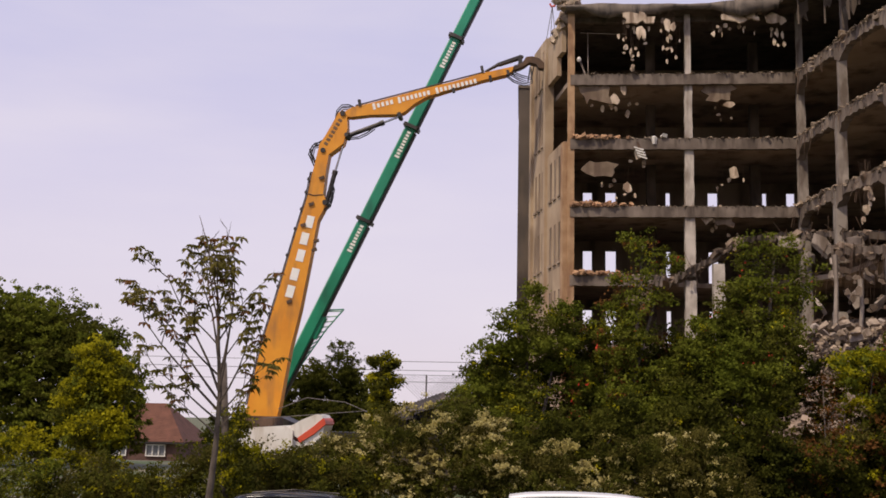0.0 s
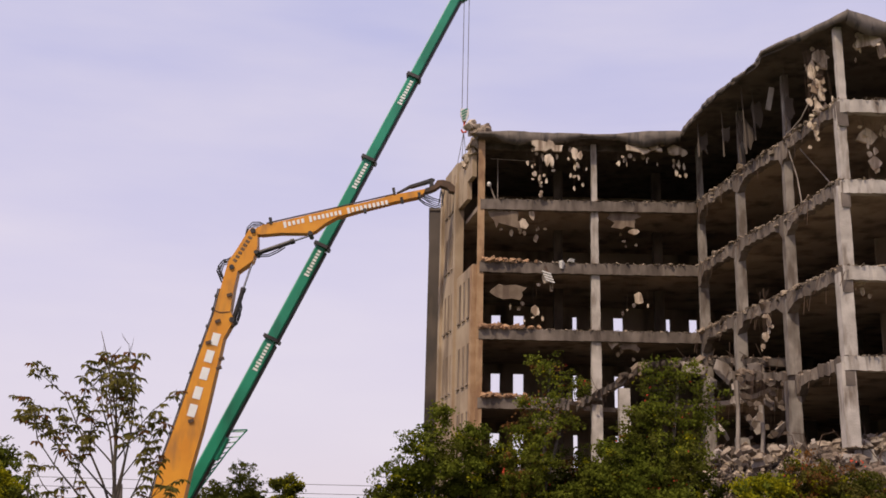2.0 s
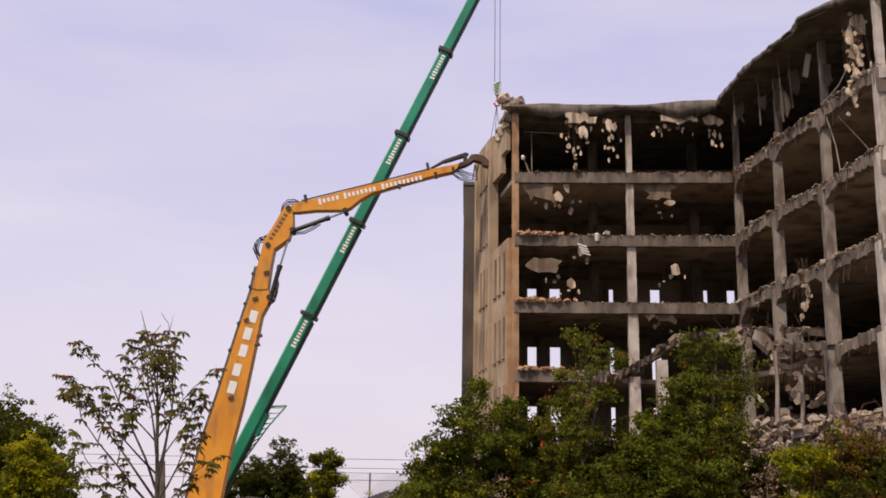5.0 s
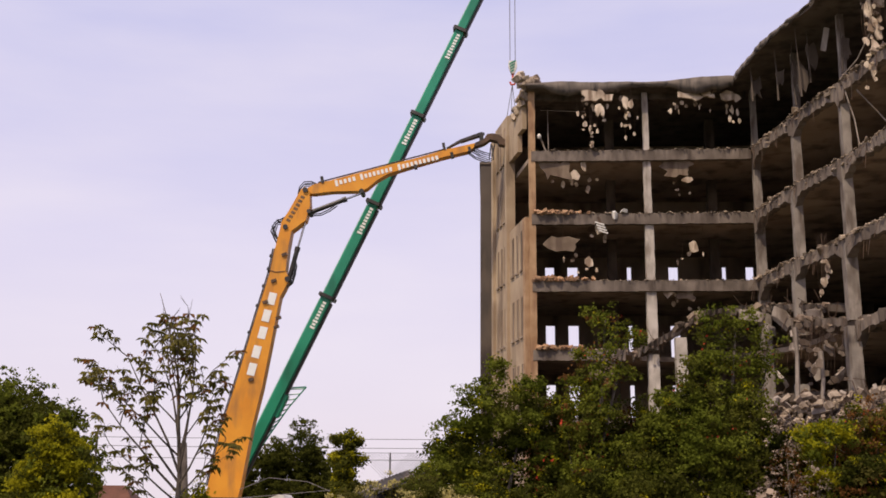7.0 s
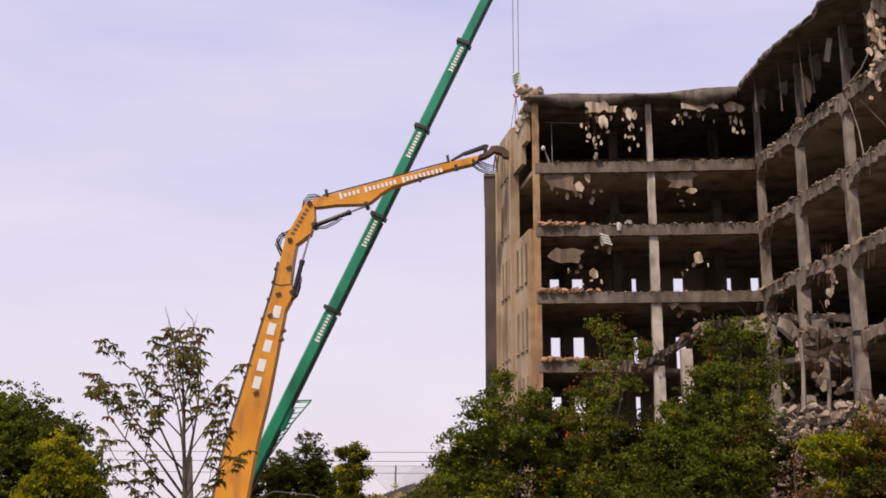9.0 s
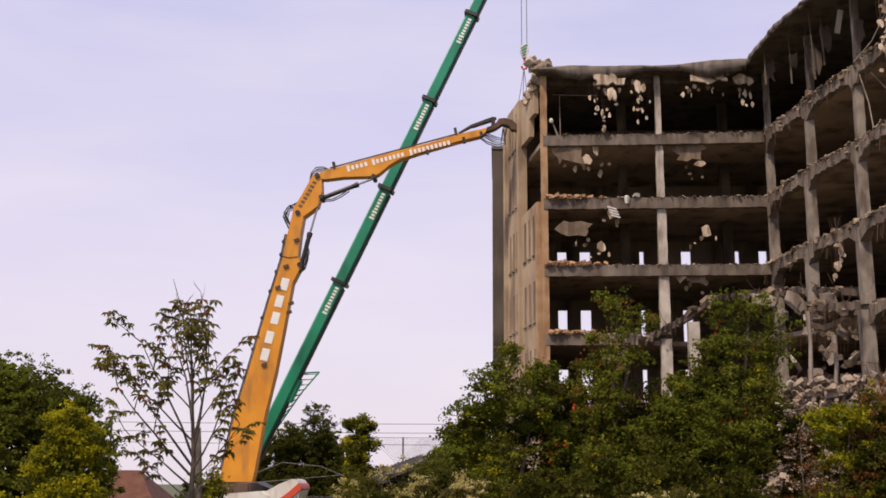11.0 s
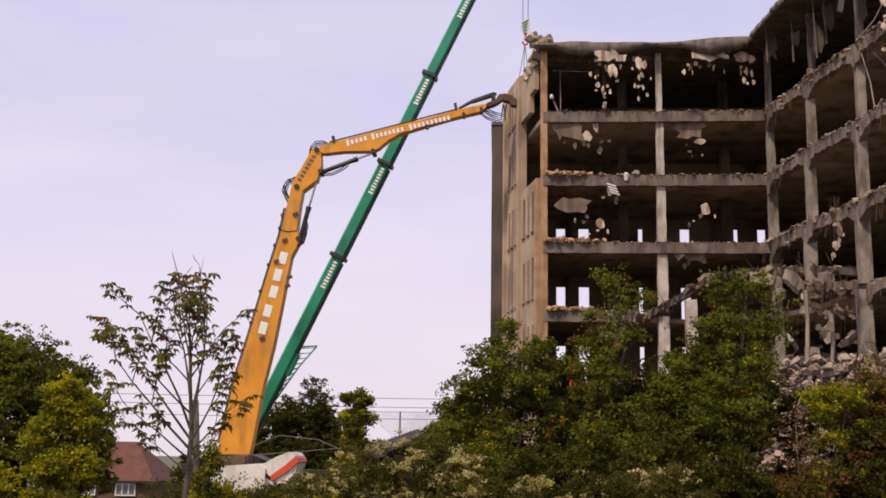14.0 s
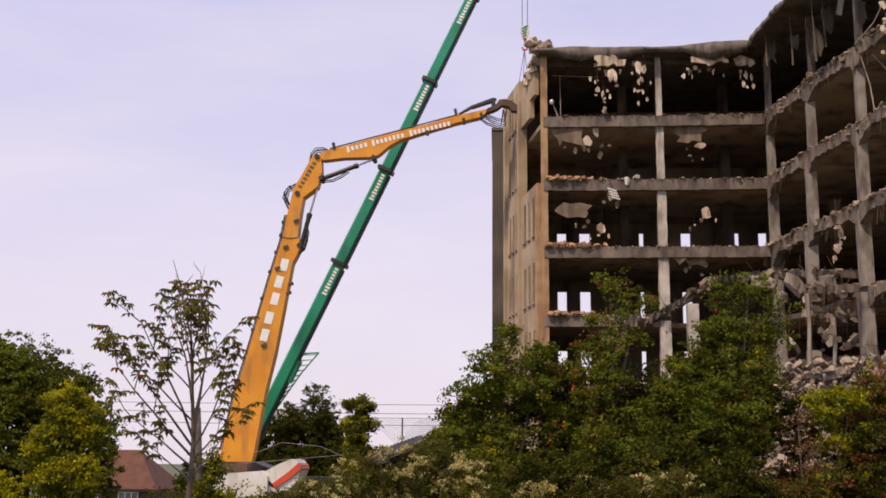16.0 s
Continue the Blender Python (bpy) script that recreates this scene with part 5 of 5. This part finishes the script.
shrub("bush", "dark tangled bush in the shade of the hedge trees", "bush", (9.5, 31.5, -0.85),
      [(7.6, 31.6, 0.6, 1.5, 0.9, 1.5), (9.4, 31.6, 0.9, 1.3, 0.9, 1.5), (11.2, 31.6, 1.2, 1.4, 0.9, 1.7), (12.8, 31.6, 1.4, 1.3, 0.9, 1.8), (10.3, 31.6, 2.6, 0.7, 0.7, 0.8), (12.2, 31.8, 3.0, 0.9, 0.8, 1.1)],
      [(LEAF_DARK, 0.9, "crown"), (LEAF_BROWN, 0.12, "brown_growth"), (LEAF_OLIVE, 0.18, "outer_crown"), (LEAF_LIME, 0.04, "young_growth")], 0.11, 380, 21, simple_stems(9.8, 31.8, -0.9, [(8, 31.8, 1), (11, 31.8, 2), (12.5, 31.8, 2)], 0.08))
shrub("bush", "dark bush filling the hedge", "bush", (1.2, 31.3, -0.85),
      [(-1.4, 31.3, 1.2, 1.3, 0.8, 1.3), (0.6, 31.3, 1.0, 1.3, 0.8, 1.4), (2.4, 31.3, 1.2, 1.3, 0.8, 1.5), (4.4, 31.3, 1.3, 1.4, 0.8, 1.6), (6.0, 31.3, 1.0, 1.3, 0.8, 1.5)],
      [(LEAF_DARK, 0.9, "crown"), (LEAF_MID, 0.3, "outer_crown"), (LEAF_LIME, 0.02, "young_growth")], 0.11, 380, 22, simple_stems(1.2, 31.5, -0.9, [(-1, 31.5, 1.5), (2.4, 31.5, 2), (4.6, 31.5, 2)], 0.08))

shrub("hedge_tree", "tangled green undergrowth before the block", "tree", (3, 34.6, -0.85),
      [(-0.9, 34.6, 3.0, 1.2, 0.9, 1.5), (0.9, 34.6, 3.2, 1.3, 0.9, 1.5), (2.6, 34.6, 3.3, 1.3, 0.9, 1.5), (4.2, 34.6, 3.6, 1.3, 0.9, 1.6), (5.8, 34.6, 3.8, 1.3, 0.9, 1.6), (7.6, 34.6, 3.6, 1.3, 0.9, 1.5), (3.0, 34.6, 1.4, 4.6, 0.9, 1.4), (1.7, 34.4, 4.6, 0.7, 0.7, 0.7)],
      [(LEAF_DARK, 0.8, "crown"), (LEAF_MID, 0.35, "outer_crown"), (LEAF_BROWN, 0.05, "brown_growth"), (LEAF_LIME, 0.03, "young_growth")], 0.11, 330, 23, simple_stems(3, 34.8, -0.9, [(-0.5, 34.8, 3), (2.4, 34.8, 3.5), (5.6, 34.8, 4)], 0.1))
shrub("hedge_tree", "olive undergrowth at the foot of the rubble", "tree", (10.6, 34.2, -0.85),
      [(9.2, 34.2, 2.4, 1.0, 0.8, 1.2), (10.6, 34.2, 3.3, 0.9, 0.8, 1.0), (11.9, 34.2, 3.2, 1.1, 0.8, 1.2), (13.2, 34.2, 3.2, 1.1, 0.8, 1.4), (10.6, 34.2, 1.2, 2.6, 0.8, 1.3), (8.6, 34.0, 1.0, 1.2, 0.8, 1.2)],
      [(LEAF_DARK, 0.7, "crown"), (LEAF_OLIVE, 0.3, "outer_crown"), (LEAF_BROWN, 0.14, "brown_growth"), (LEAF_LIME, 0.06, "young_growth")], 0.11, 330, 24, simple_stems(10.6, 34.4, -0.9, [(9.2, 34.4, 2.4), (11.9, 34.4, 3.2), (13, 34.4, 3)], 0.08))

# sapling with a thin crown
sapling = tagged(new("sapling"), "slender young tree with a thin, half-bare crown", "tree")
sapling.location = (-6.4, 22.0, -0.85)
rng = random.Random(77)
tips = []


def grow(owner, start, way, length, r, depth):
    """A limb with its twigs; all twigs hang under the main branch."""
    pts, p, d, side_shoots = [start], start.copy(), way.copy(), []
    n = 4
    for i in range(n):
        d = (d + Vector((rng.uniform(-0.16, 0.16), rng.uniform(-0.16, 0.16), rng.uniform(-0.02, 0.10)))).normalized()
        p = p + d * length / n
        pts.append(p.copy())
        if depth > 0 and i >= 1:
            for _ in range(1 if depth > 1 else 2):
                turn = rng.uniform(0, math.tau)
                out = (d * 0.75 + Vector((math.cos(turn), math.sin(turn) * 0.7, 0.15)) * rng.uniform(0.45, 0.8)).normalized()
                side_shoots.append((p.copy(), out, length * rng.uniform(0.24, 0.42), r * 0.5, depth - 1))
    made = part("branch" if owner is sapling else "twig", tube(bmesh.new(), pts, [r * (1 - 0.17 * i) for i in range(n + 1)], 6 if r > 0.02 else 4), BARK, owner)
    for shoot in side_shoots:
        grow(made if owner is sapling else owner, *shoot)
    tips.append((pts[-1], depth))
    tips.append((pts[-2], depth))
    if depth < 2:
        tips.append((pts[2], depth))


part("trunk", tube(bmesh.new(), [(-6.4, 22, -0.9), (-6.38, 22, 0.6), (-6.3, 22, 1.6), (-6.27, 22, 2.6), (-6.35, 22, 3.6), (-6.42, 22, 4.6), (-6.7, 22, 5.7), (-6.9, 22, 6.3)], [0.085, 0.072, 0.058, 0.046, 0.033, 0.023, 0.012, 0.005], 9), BARK, sapling, smooth=True)
BOUGHS = ((1.8, -7.6, 2.4), (1.9, -5.3, 2.6), (2.1, -7.9, 2.9), (2.2, -5.1, 3.0), (2.3, -8.3, 3.7), (2.4, -5.2, 3.8), (2.5, -8.4, 4.3), (2.6, -5.3, 4.6), (2.7, -7.8, 4.9), (2.9, -5.6, 5.0),
         (3.0, -7.9, 4.1), (3.1, -5.5, 4.1), (3.3, -7.3, 5.2), (3.5, -6.0, 5.2), (3.6, -7.4, 4.4), (3.7, -5.8, 4.5), (4.0, -7.1, 5.3), (4.2, -6.3, 5.2), (4.6, -7.1, 5.5), (4.8, -6.4, 5.4))
for k, (z, tx, tz) in enumerate(BOUGHS):
    start = Vector((-6.3 - (0.05 if z < 4.6 else 0.14) * max(0, z - 2.6), 22, z))
    way = Vector((-6.35 + (tx + 6.35) * (0.78 if tx < -6.35 else 0.9), 22 + rng.uniform(-1.0, 1.0), tz + 0.12)) - start
    grow(sapling, start, way.normalized(), way.length * 1.0, 0.010 + 0.008 * way.length, 2 if z < 4.4 else 1)



def palmate(tufts, size, seed):
    """Hand-shaped leaves: a ring of drooping blades round each tuft's stalk end."""
    r = np.random.default_rng(seed)
    bm = bmesh.new()
    for p in tufts:
        n, s, spin, tilt = int(r.integers(5, 8)), size * r.uniform(0.7, 1.25), r.uniform(0, math.tau), Vector((r.normal() * 0.25, r.normal() * 0.25, 0))
        c = Vector(p) - Vector((0, 0, 0.03))
        for k in range(n):
            a = spin + k * math.tau / n + r.uniform(-0.15, 0.15)
            out = Vector((math.cos(a), math.sin(a), -r.uniform(0.15, 0.75) + tilt.x * math.cos(a) + tilt.y * math.sin(a))).normalized()
            side = out.cross(Vector((0, 0, 1))).normalized()
            length = s * r.uniform(0.75, 1.1)
            mid = c + out * length * 0.6
            v = [bm.verts.new(q) for q in (c, mid + side * length * 0.24 + Vector((0, 0, 0.015)), c + out * length - Vector((0, 0, 0.25 * length)), mid - side * length * 0.24 + Vector((0, 0, 0.015)))]
            bm.faces.new((v[0], v[1], v[2])), bm.faces.new((v[0], v[2], v[3]))
    return bm


tufts = []
for p, d in tips:
    if rng.random() < 0.9 and all((p - q).length > 0.14 for q in tufts) and p.z < 5.9:
        tufts.append(p)
for k, mat, label in ((0, LEAF_SAPLING, "sparse green hand-shaped leaves"), (1, LEAF_OLIVE, "olive hand-shaped leaves"), (2, LEAF_BROWN, "bronze young leaves")):
    mine = [p for i, p in enumerate(tufts) if (0 if i % 7 < 4 else 1 if i % 7 < 6 else 2) == k]
    tagged(part("leaves", palmate(mine, 0.168, 40 + k), mat, sapling, label), kind="stuff")

# ---- house, shed, fence, wires ----
house = thing("house", "brick house with a hipped red tiled roof", "house")
bm = bmesh.new()
prism(bm, [(-38.0, 95), (-30.4, 95), (-30.4, 103), (-38.0, 103)], -4.7, -0.15)
part("wall", bm, BRICK, house)
bm = bmesh.new()
v = [bm.verts.new(c) for c in ((-38.5, 94.5, -0.2), (-29.9, 94.5, -0.2), (-29.9, 103.5, -0.2), (-38.5, 103.5, -0.2), (-36.0, 98.0, 3.15), (-32.7, 98.0, 3.15))]
for f in ((0, 1, 5, 4), (1, 2, 5), (2, 3, 4, 5), (3, 0, 4), (0, 1, 2, 3)):
    bm.faces.new([v[i] for i in f])
roof_part = part("roof", bm, ROOFTILE, house)
for k in range(24):
    f = (k + 0.5) / 24
    bm = bmesh.new()
    box(bm, -34.2 - 0.15 * f, 94.5 + 3.5 * f - 0.02, -0.2 + 3.35 * f, 8.6 - 5.3 * f, 0.19, 0.025, rx=43)
    part("tile_course", bm, ROOFTILE, roof_part)
for x in (-32.5, -36.0):
    bm = bmesh.new()
    for dx in (-0.84, -0.28, 0.28, 0.84):
        box(bm, x + dx, 94.9, -0.95, 0.09, 0.14, 0.95)
    for dz in (-0.5, 0.5):
        box(bm, x, 94.9, -0.95 + dz * 0.95, 1.78, 0.136, 0.09)
    window = part("window_frame", bm, WHITE, house, "white window frame")
    for dx in (-0.56, 0.0, 0.56):
        bm = bmesh.new()
        box(bm, x + dx, 94.97, -0.95, 0.48, 0.04, 0.9)
        part("pane", bm, PANE, window)
bm = bmesh.new()
box(bm, -34.2, 94.55, -0.28, 8.7, 0.1, 0.16)
part("gutter", bm, STEEL, house)

shed = thing("collapsed_shed", "low collapsed shed roof with grey torn sheets", "shed")
rng = random.Random(8)
bm = bmesh.new()
prism(bm, [(-6.4, 50.3), (-1.6, 50.3), (-1.6, 54), (-6.4, 54)], -0.9, 2.3)
part("wall", bm, TOWERMAT, shed)
for x, z, w, ry in ((-5.6, 2.55, 1.9, -10), (-4.6, 2.95, 2.0, -20), (-3.6, 3.3, 1.7, -16), (-2.7, 3.3, 1.5, 10), (-5.0, 2.4, 2.4, -6), (-3.9, 2.8, 2.2, -22), (-2.9, 2.9, 1.6, -8)):
    bm = bmesh.new()
    y = 50.6 + rng.uniform(-0.5, 0.5)
    turn = pose(x, y, z, rng.uniform(8, 22), ry, rng.uniform(-14, 14))
    folds = [(-w / 2 + 0.09 * k, 0.022 * (-1) ** k) for k in range(int(w / 0.09) + 1)]
    plate(bm, folds + [(a, b - 0.012) for a, b in reversed(folds)], -1.1, 1.1)
    bmesh.ops.transform(bm, matrix=turn, verts=bm.verts)
    part("roof_sheet", bm, rng.choice((SHEETING, SHEETING, DARK_BROWN, SHEETING)), shed, "dark torn corrugated sheet")
for p, q in (((-4.7, 49.3, 2.75), (-3.1, 49.3, 3.55)), ((-4.2, 49.2, 2.6), (-2.6, 49.2, 3.45)), ((-6.0, 49.4, 2.5), (-4.4, 49.4, 2.75))):
    part("rafter", tube(bmesh.new(), [p, q], 0.045, 4), STUB, shed, "pale bare rafter")

fence = thing("mesh_fence", "tall chain-link fence with thin posts", "fence")
for x in (-4.9, -2.6):
    part("post", tube(bmesh.new(), [(x, 52.0, -0.9), (x, 52.0, 4.3)], 0.04, 6), WIRE, fence)
bm = bmesh.new()
n = 28
for k in range(n):
    x = -5.2 + k * 0.15
    for s in (-1, 1):
        x1 = x + s * 1.2
        tube(bm, [(x, 52.0, 3.1), (x1, 52.02, 4.25)], 0.008, 3)
tube(bm, [(-6.4, 52, 4.28), (-0.6, 52, 4.28)], 0.015, 4)
tagged(part("mesh", bm, WIRE, fence, "fine chain-link mesh"), kind="stuff")

lines = thing("overhead_lines", "thin overhead lines between dark poles", "cable")
for z, sag in ((8.05, 0.12), (7.2, 0.15), (6.1, 0.2)):
    pts = [(-40 + 60 * f, 110, z - sag + 4 * sag * (f - 0.5) ** 2) for f in [i / 16 for i in range(17)]]
    part("line", tube(bmesh.new(), pts, 0.035, 4), WIRE, lines)
for x in (-40, -17.9, 20):
    part("pole", tube(bmesh.new(), [(x, 110.1, -4.9), (x, 110.1, 8.4)], [0.16, 0.11], 8), BARK, lines)
rail = thing("loose_cable", "pale cable slung across the scrub", "cable")
part("cable", tube(bmesh.new(), [(-13.2, 57.5, 2.6), (-11.6, 57.0, 3.2), (-9.5, 56.5, 3.0), (-8.2, 56, 2.5)], 0.022, 5), WIRE, rail)
part("cable", tube(bmesh.new(), [(-14.0, 57.5, 2.1), (-11.0, 57.0, 2.35), (-6.5, 56, 2.75)], 0.02, 5), WIRE, rail)


# ---- parked cars below the bank ----
def car(x, y, length, paint, label, low=0.0, rails=True):
    """A parked car; low: how far the whole car stands lower."""
    ob = tagged(new("parked_car"), label, "car", "parked cars")
    ob.location = (x, y, -0.85)
    h = length / 2
    bm = bmesh.new()
    prof = [(-h, -0.55), (-h - 0.02, 0.0), (-h * 0.85, 0.12), (h * 0.55, 0.14), (h * 0.95, -0.05), (h, -0.5)]
    plate(bm, [(x + a, b - 0.05) for a, b in prof], y - 0.85, y + 0.85)
    part("body", bm, paint, ob, bevel=0.08)
    bm = bmesh.new()
    n = 9
    rings = []
    for i in range(n):
        f = i / (n - 1)
        bow = math.sin(f * math.pi) ** 0.6
        rings.append([bm.verts.new((x - h * 0.60 + h * 0.86 * f, y + s * 0.62, 0.56 + 0.09 * bow - 0.04 * abs(s) ** 2)) for s in (-1, -0.6, 0, 0.6, 1)])
    for one, two in zip(rings, rings[1:]):
        for k in range(4):
            bm.faces.new((one[k], one[k + 1], two[k + 1], two[k]))
    geom = bmesh.ops.extrude_face_region(bm, geom=bm.faces[:])["geom"]
    bmesh.ops.translate(bm, vec=(0, 0, -0.05), verts=[v for v in geom if isinstance(v, bmesh.types.BMVert)])
    part("roof_panel", bm, paint, ob, smooth=True)
    bm = bmesh.new()
    lower = [(x - h * 0.82, y - 0.75), (x + h * 0.55, y - 0.75), (x + h * 0.55, y + 0.75), (x - h * 0.82, y + 0.75)]
    upper = [(x - h * 0.60, y - 0.6), (x + h * 0.25, y - 0.6), (x + h * 0.25, y + 0.6), (x - h * 0.60, y + 0.6)]
    a = [bm.verts.new((*p, 0.07)) for p in lower]
    b = [bm.verts.new((*p, 0.53)) for p in upper]
    for i in range(4):
        bm.faces.new((a[i], a[(i + 1) % 4], b[(i + 1) % 4], b[i]))
    part("windows", bm, GLASS, ob)
    for dx in (-h * 0.62, h * 0.6):
        for dy in (-0.75, 0.75):
            part("wheel", tube(bmesh.new(), [(x + dx, y + dy - 0.1, -0.52), (x + dx, y + dy + 0.1, -0.52)], 0.32, 18), RUBBER, ob)
    for s in (-0.62, 0.62) if rails else ():
        part("roof_rail", tube(bmesh.new(), [(x - h * 0.56, y + s, 0.58), (x - h * 0.2, y + s, 0.66), (x + h * 0.2, y + s, 0.6)], 0.015, 5), STEEL, ob)
    ob.location.z -= low
    return ob


car(1.6, 25.0, 6.8, CAR_WHITE, "white car with a rounded roof parked below the hedge", -0.04, False)
car(-4.9, 25.0, 5.4, CAR_DARK, "dark grey car with roof rails parked below the hedge", 0.13)
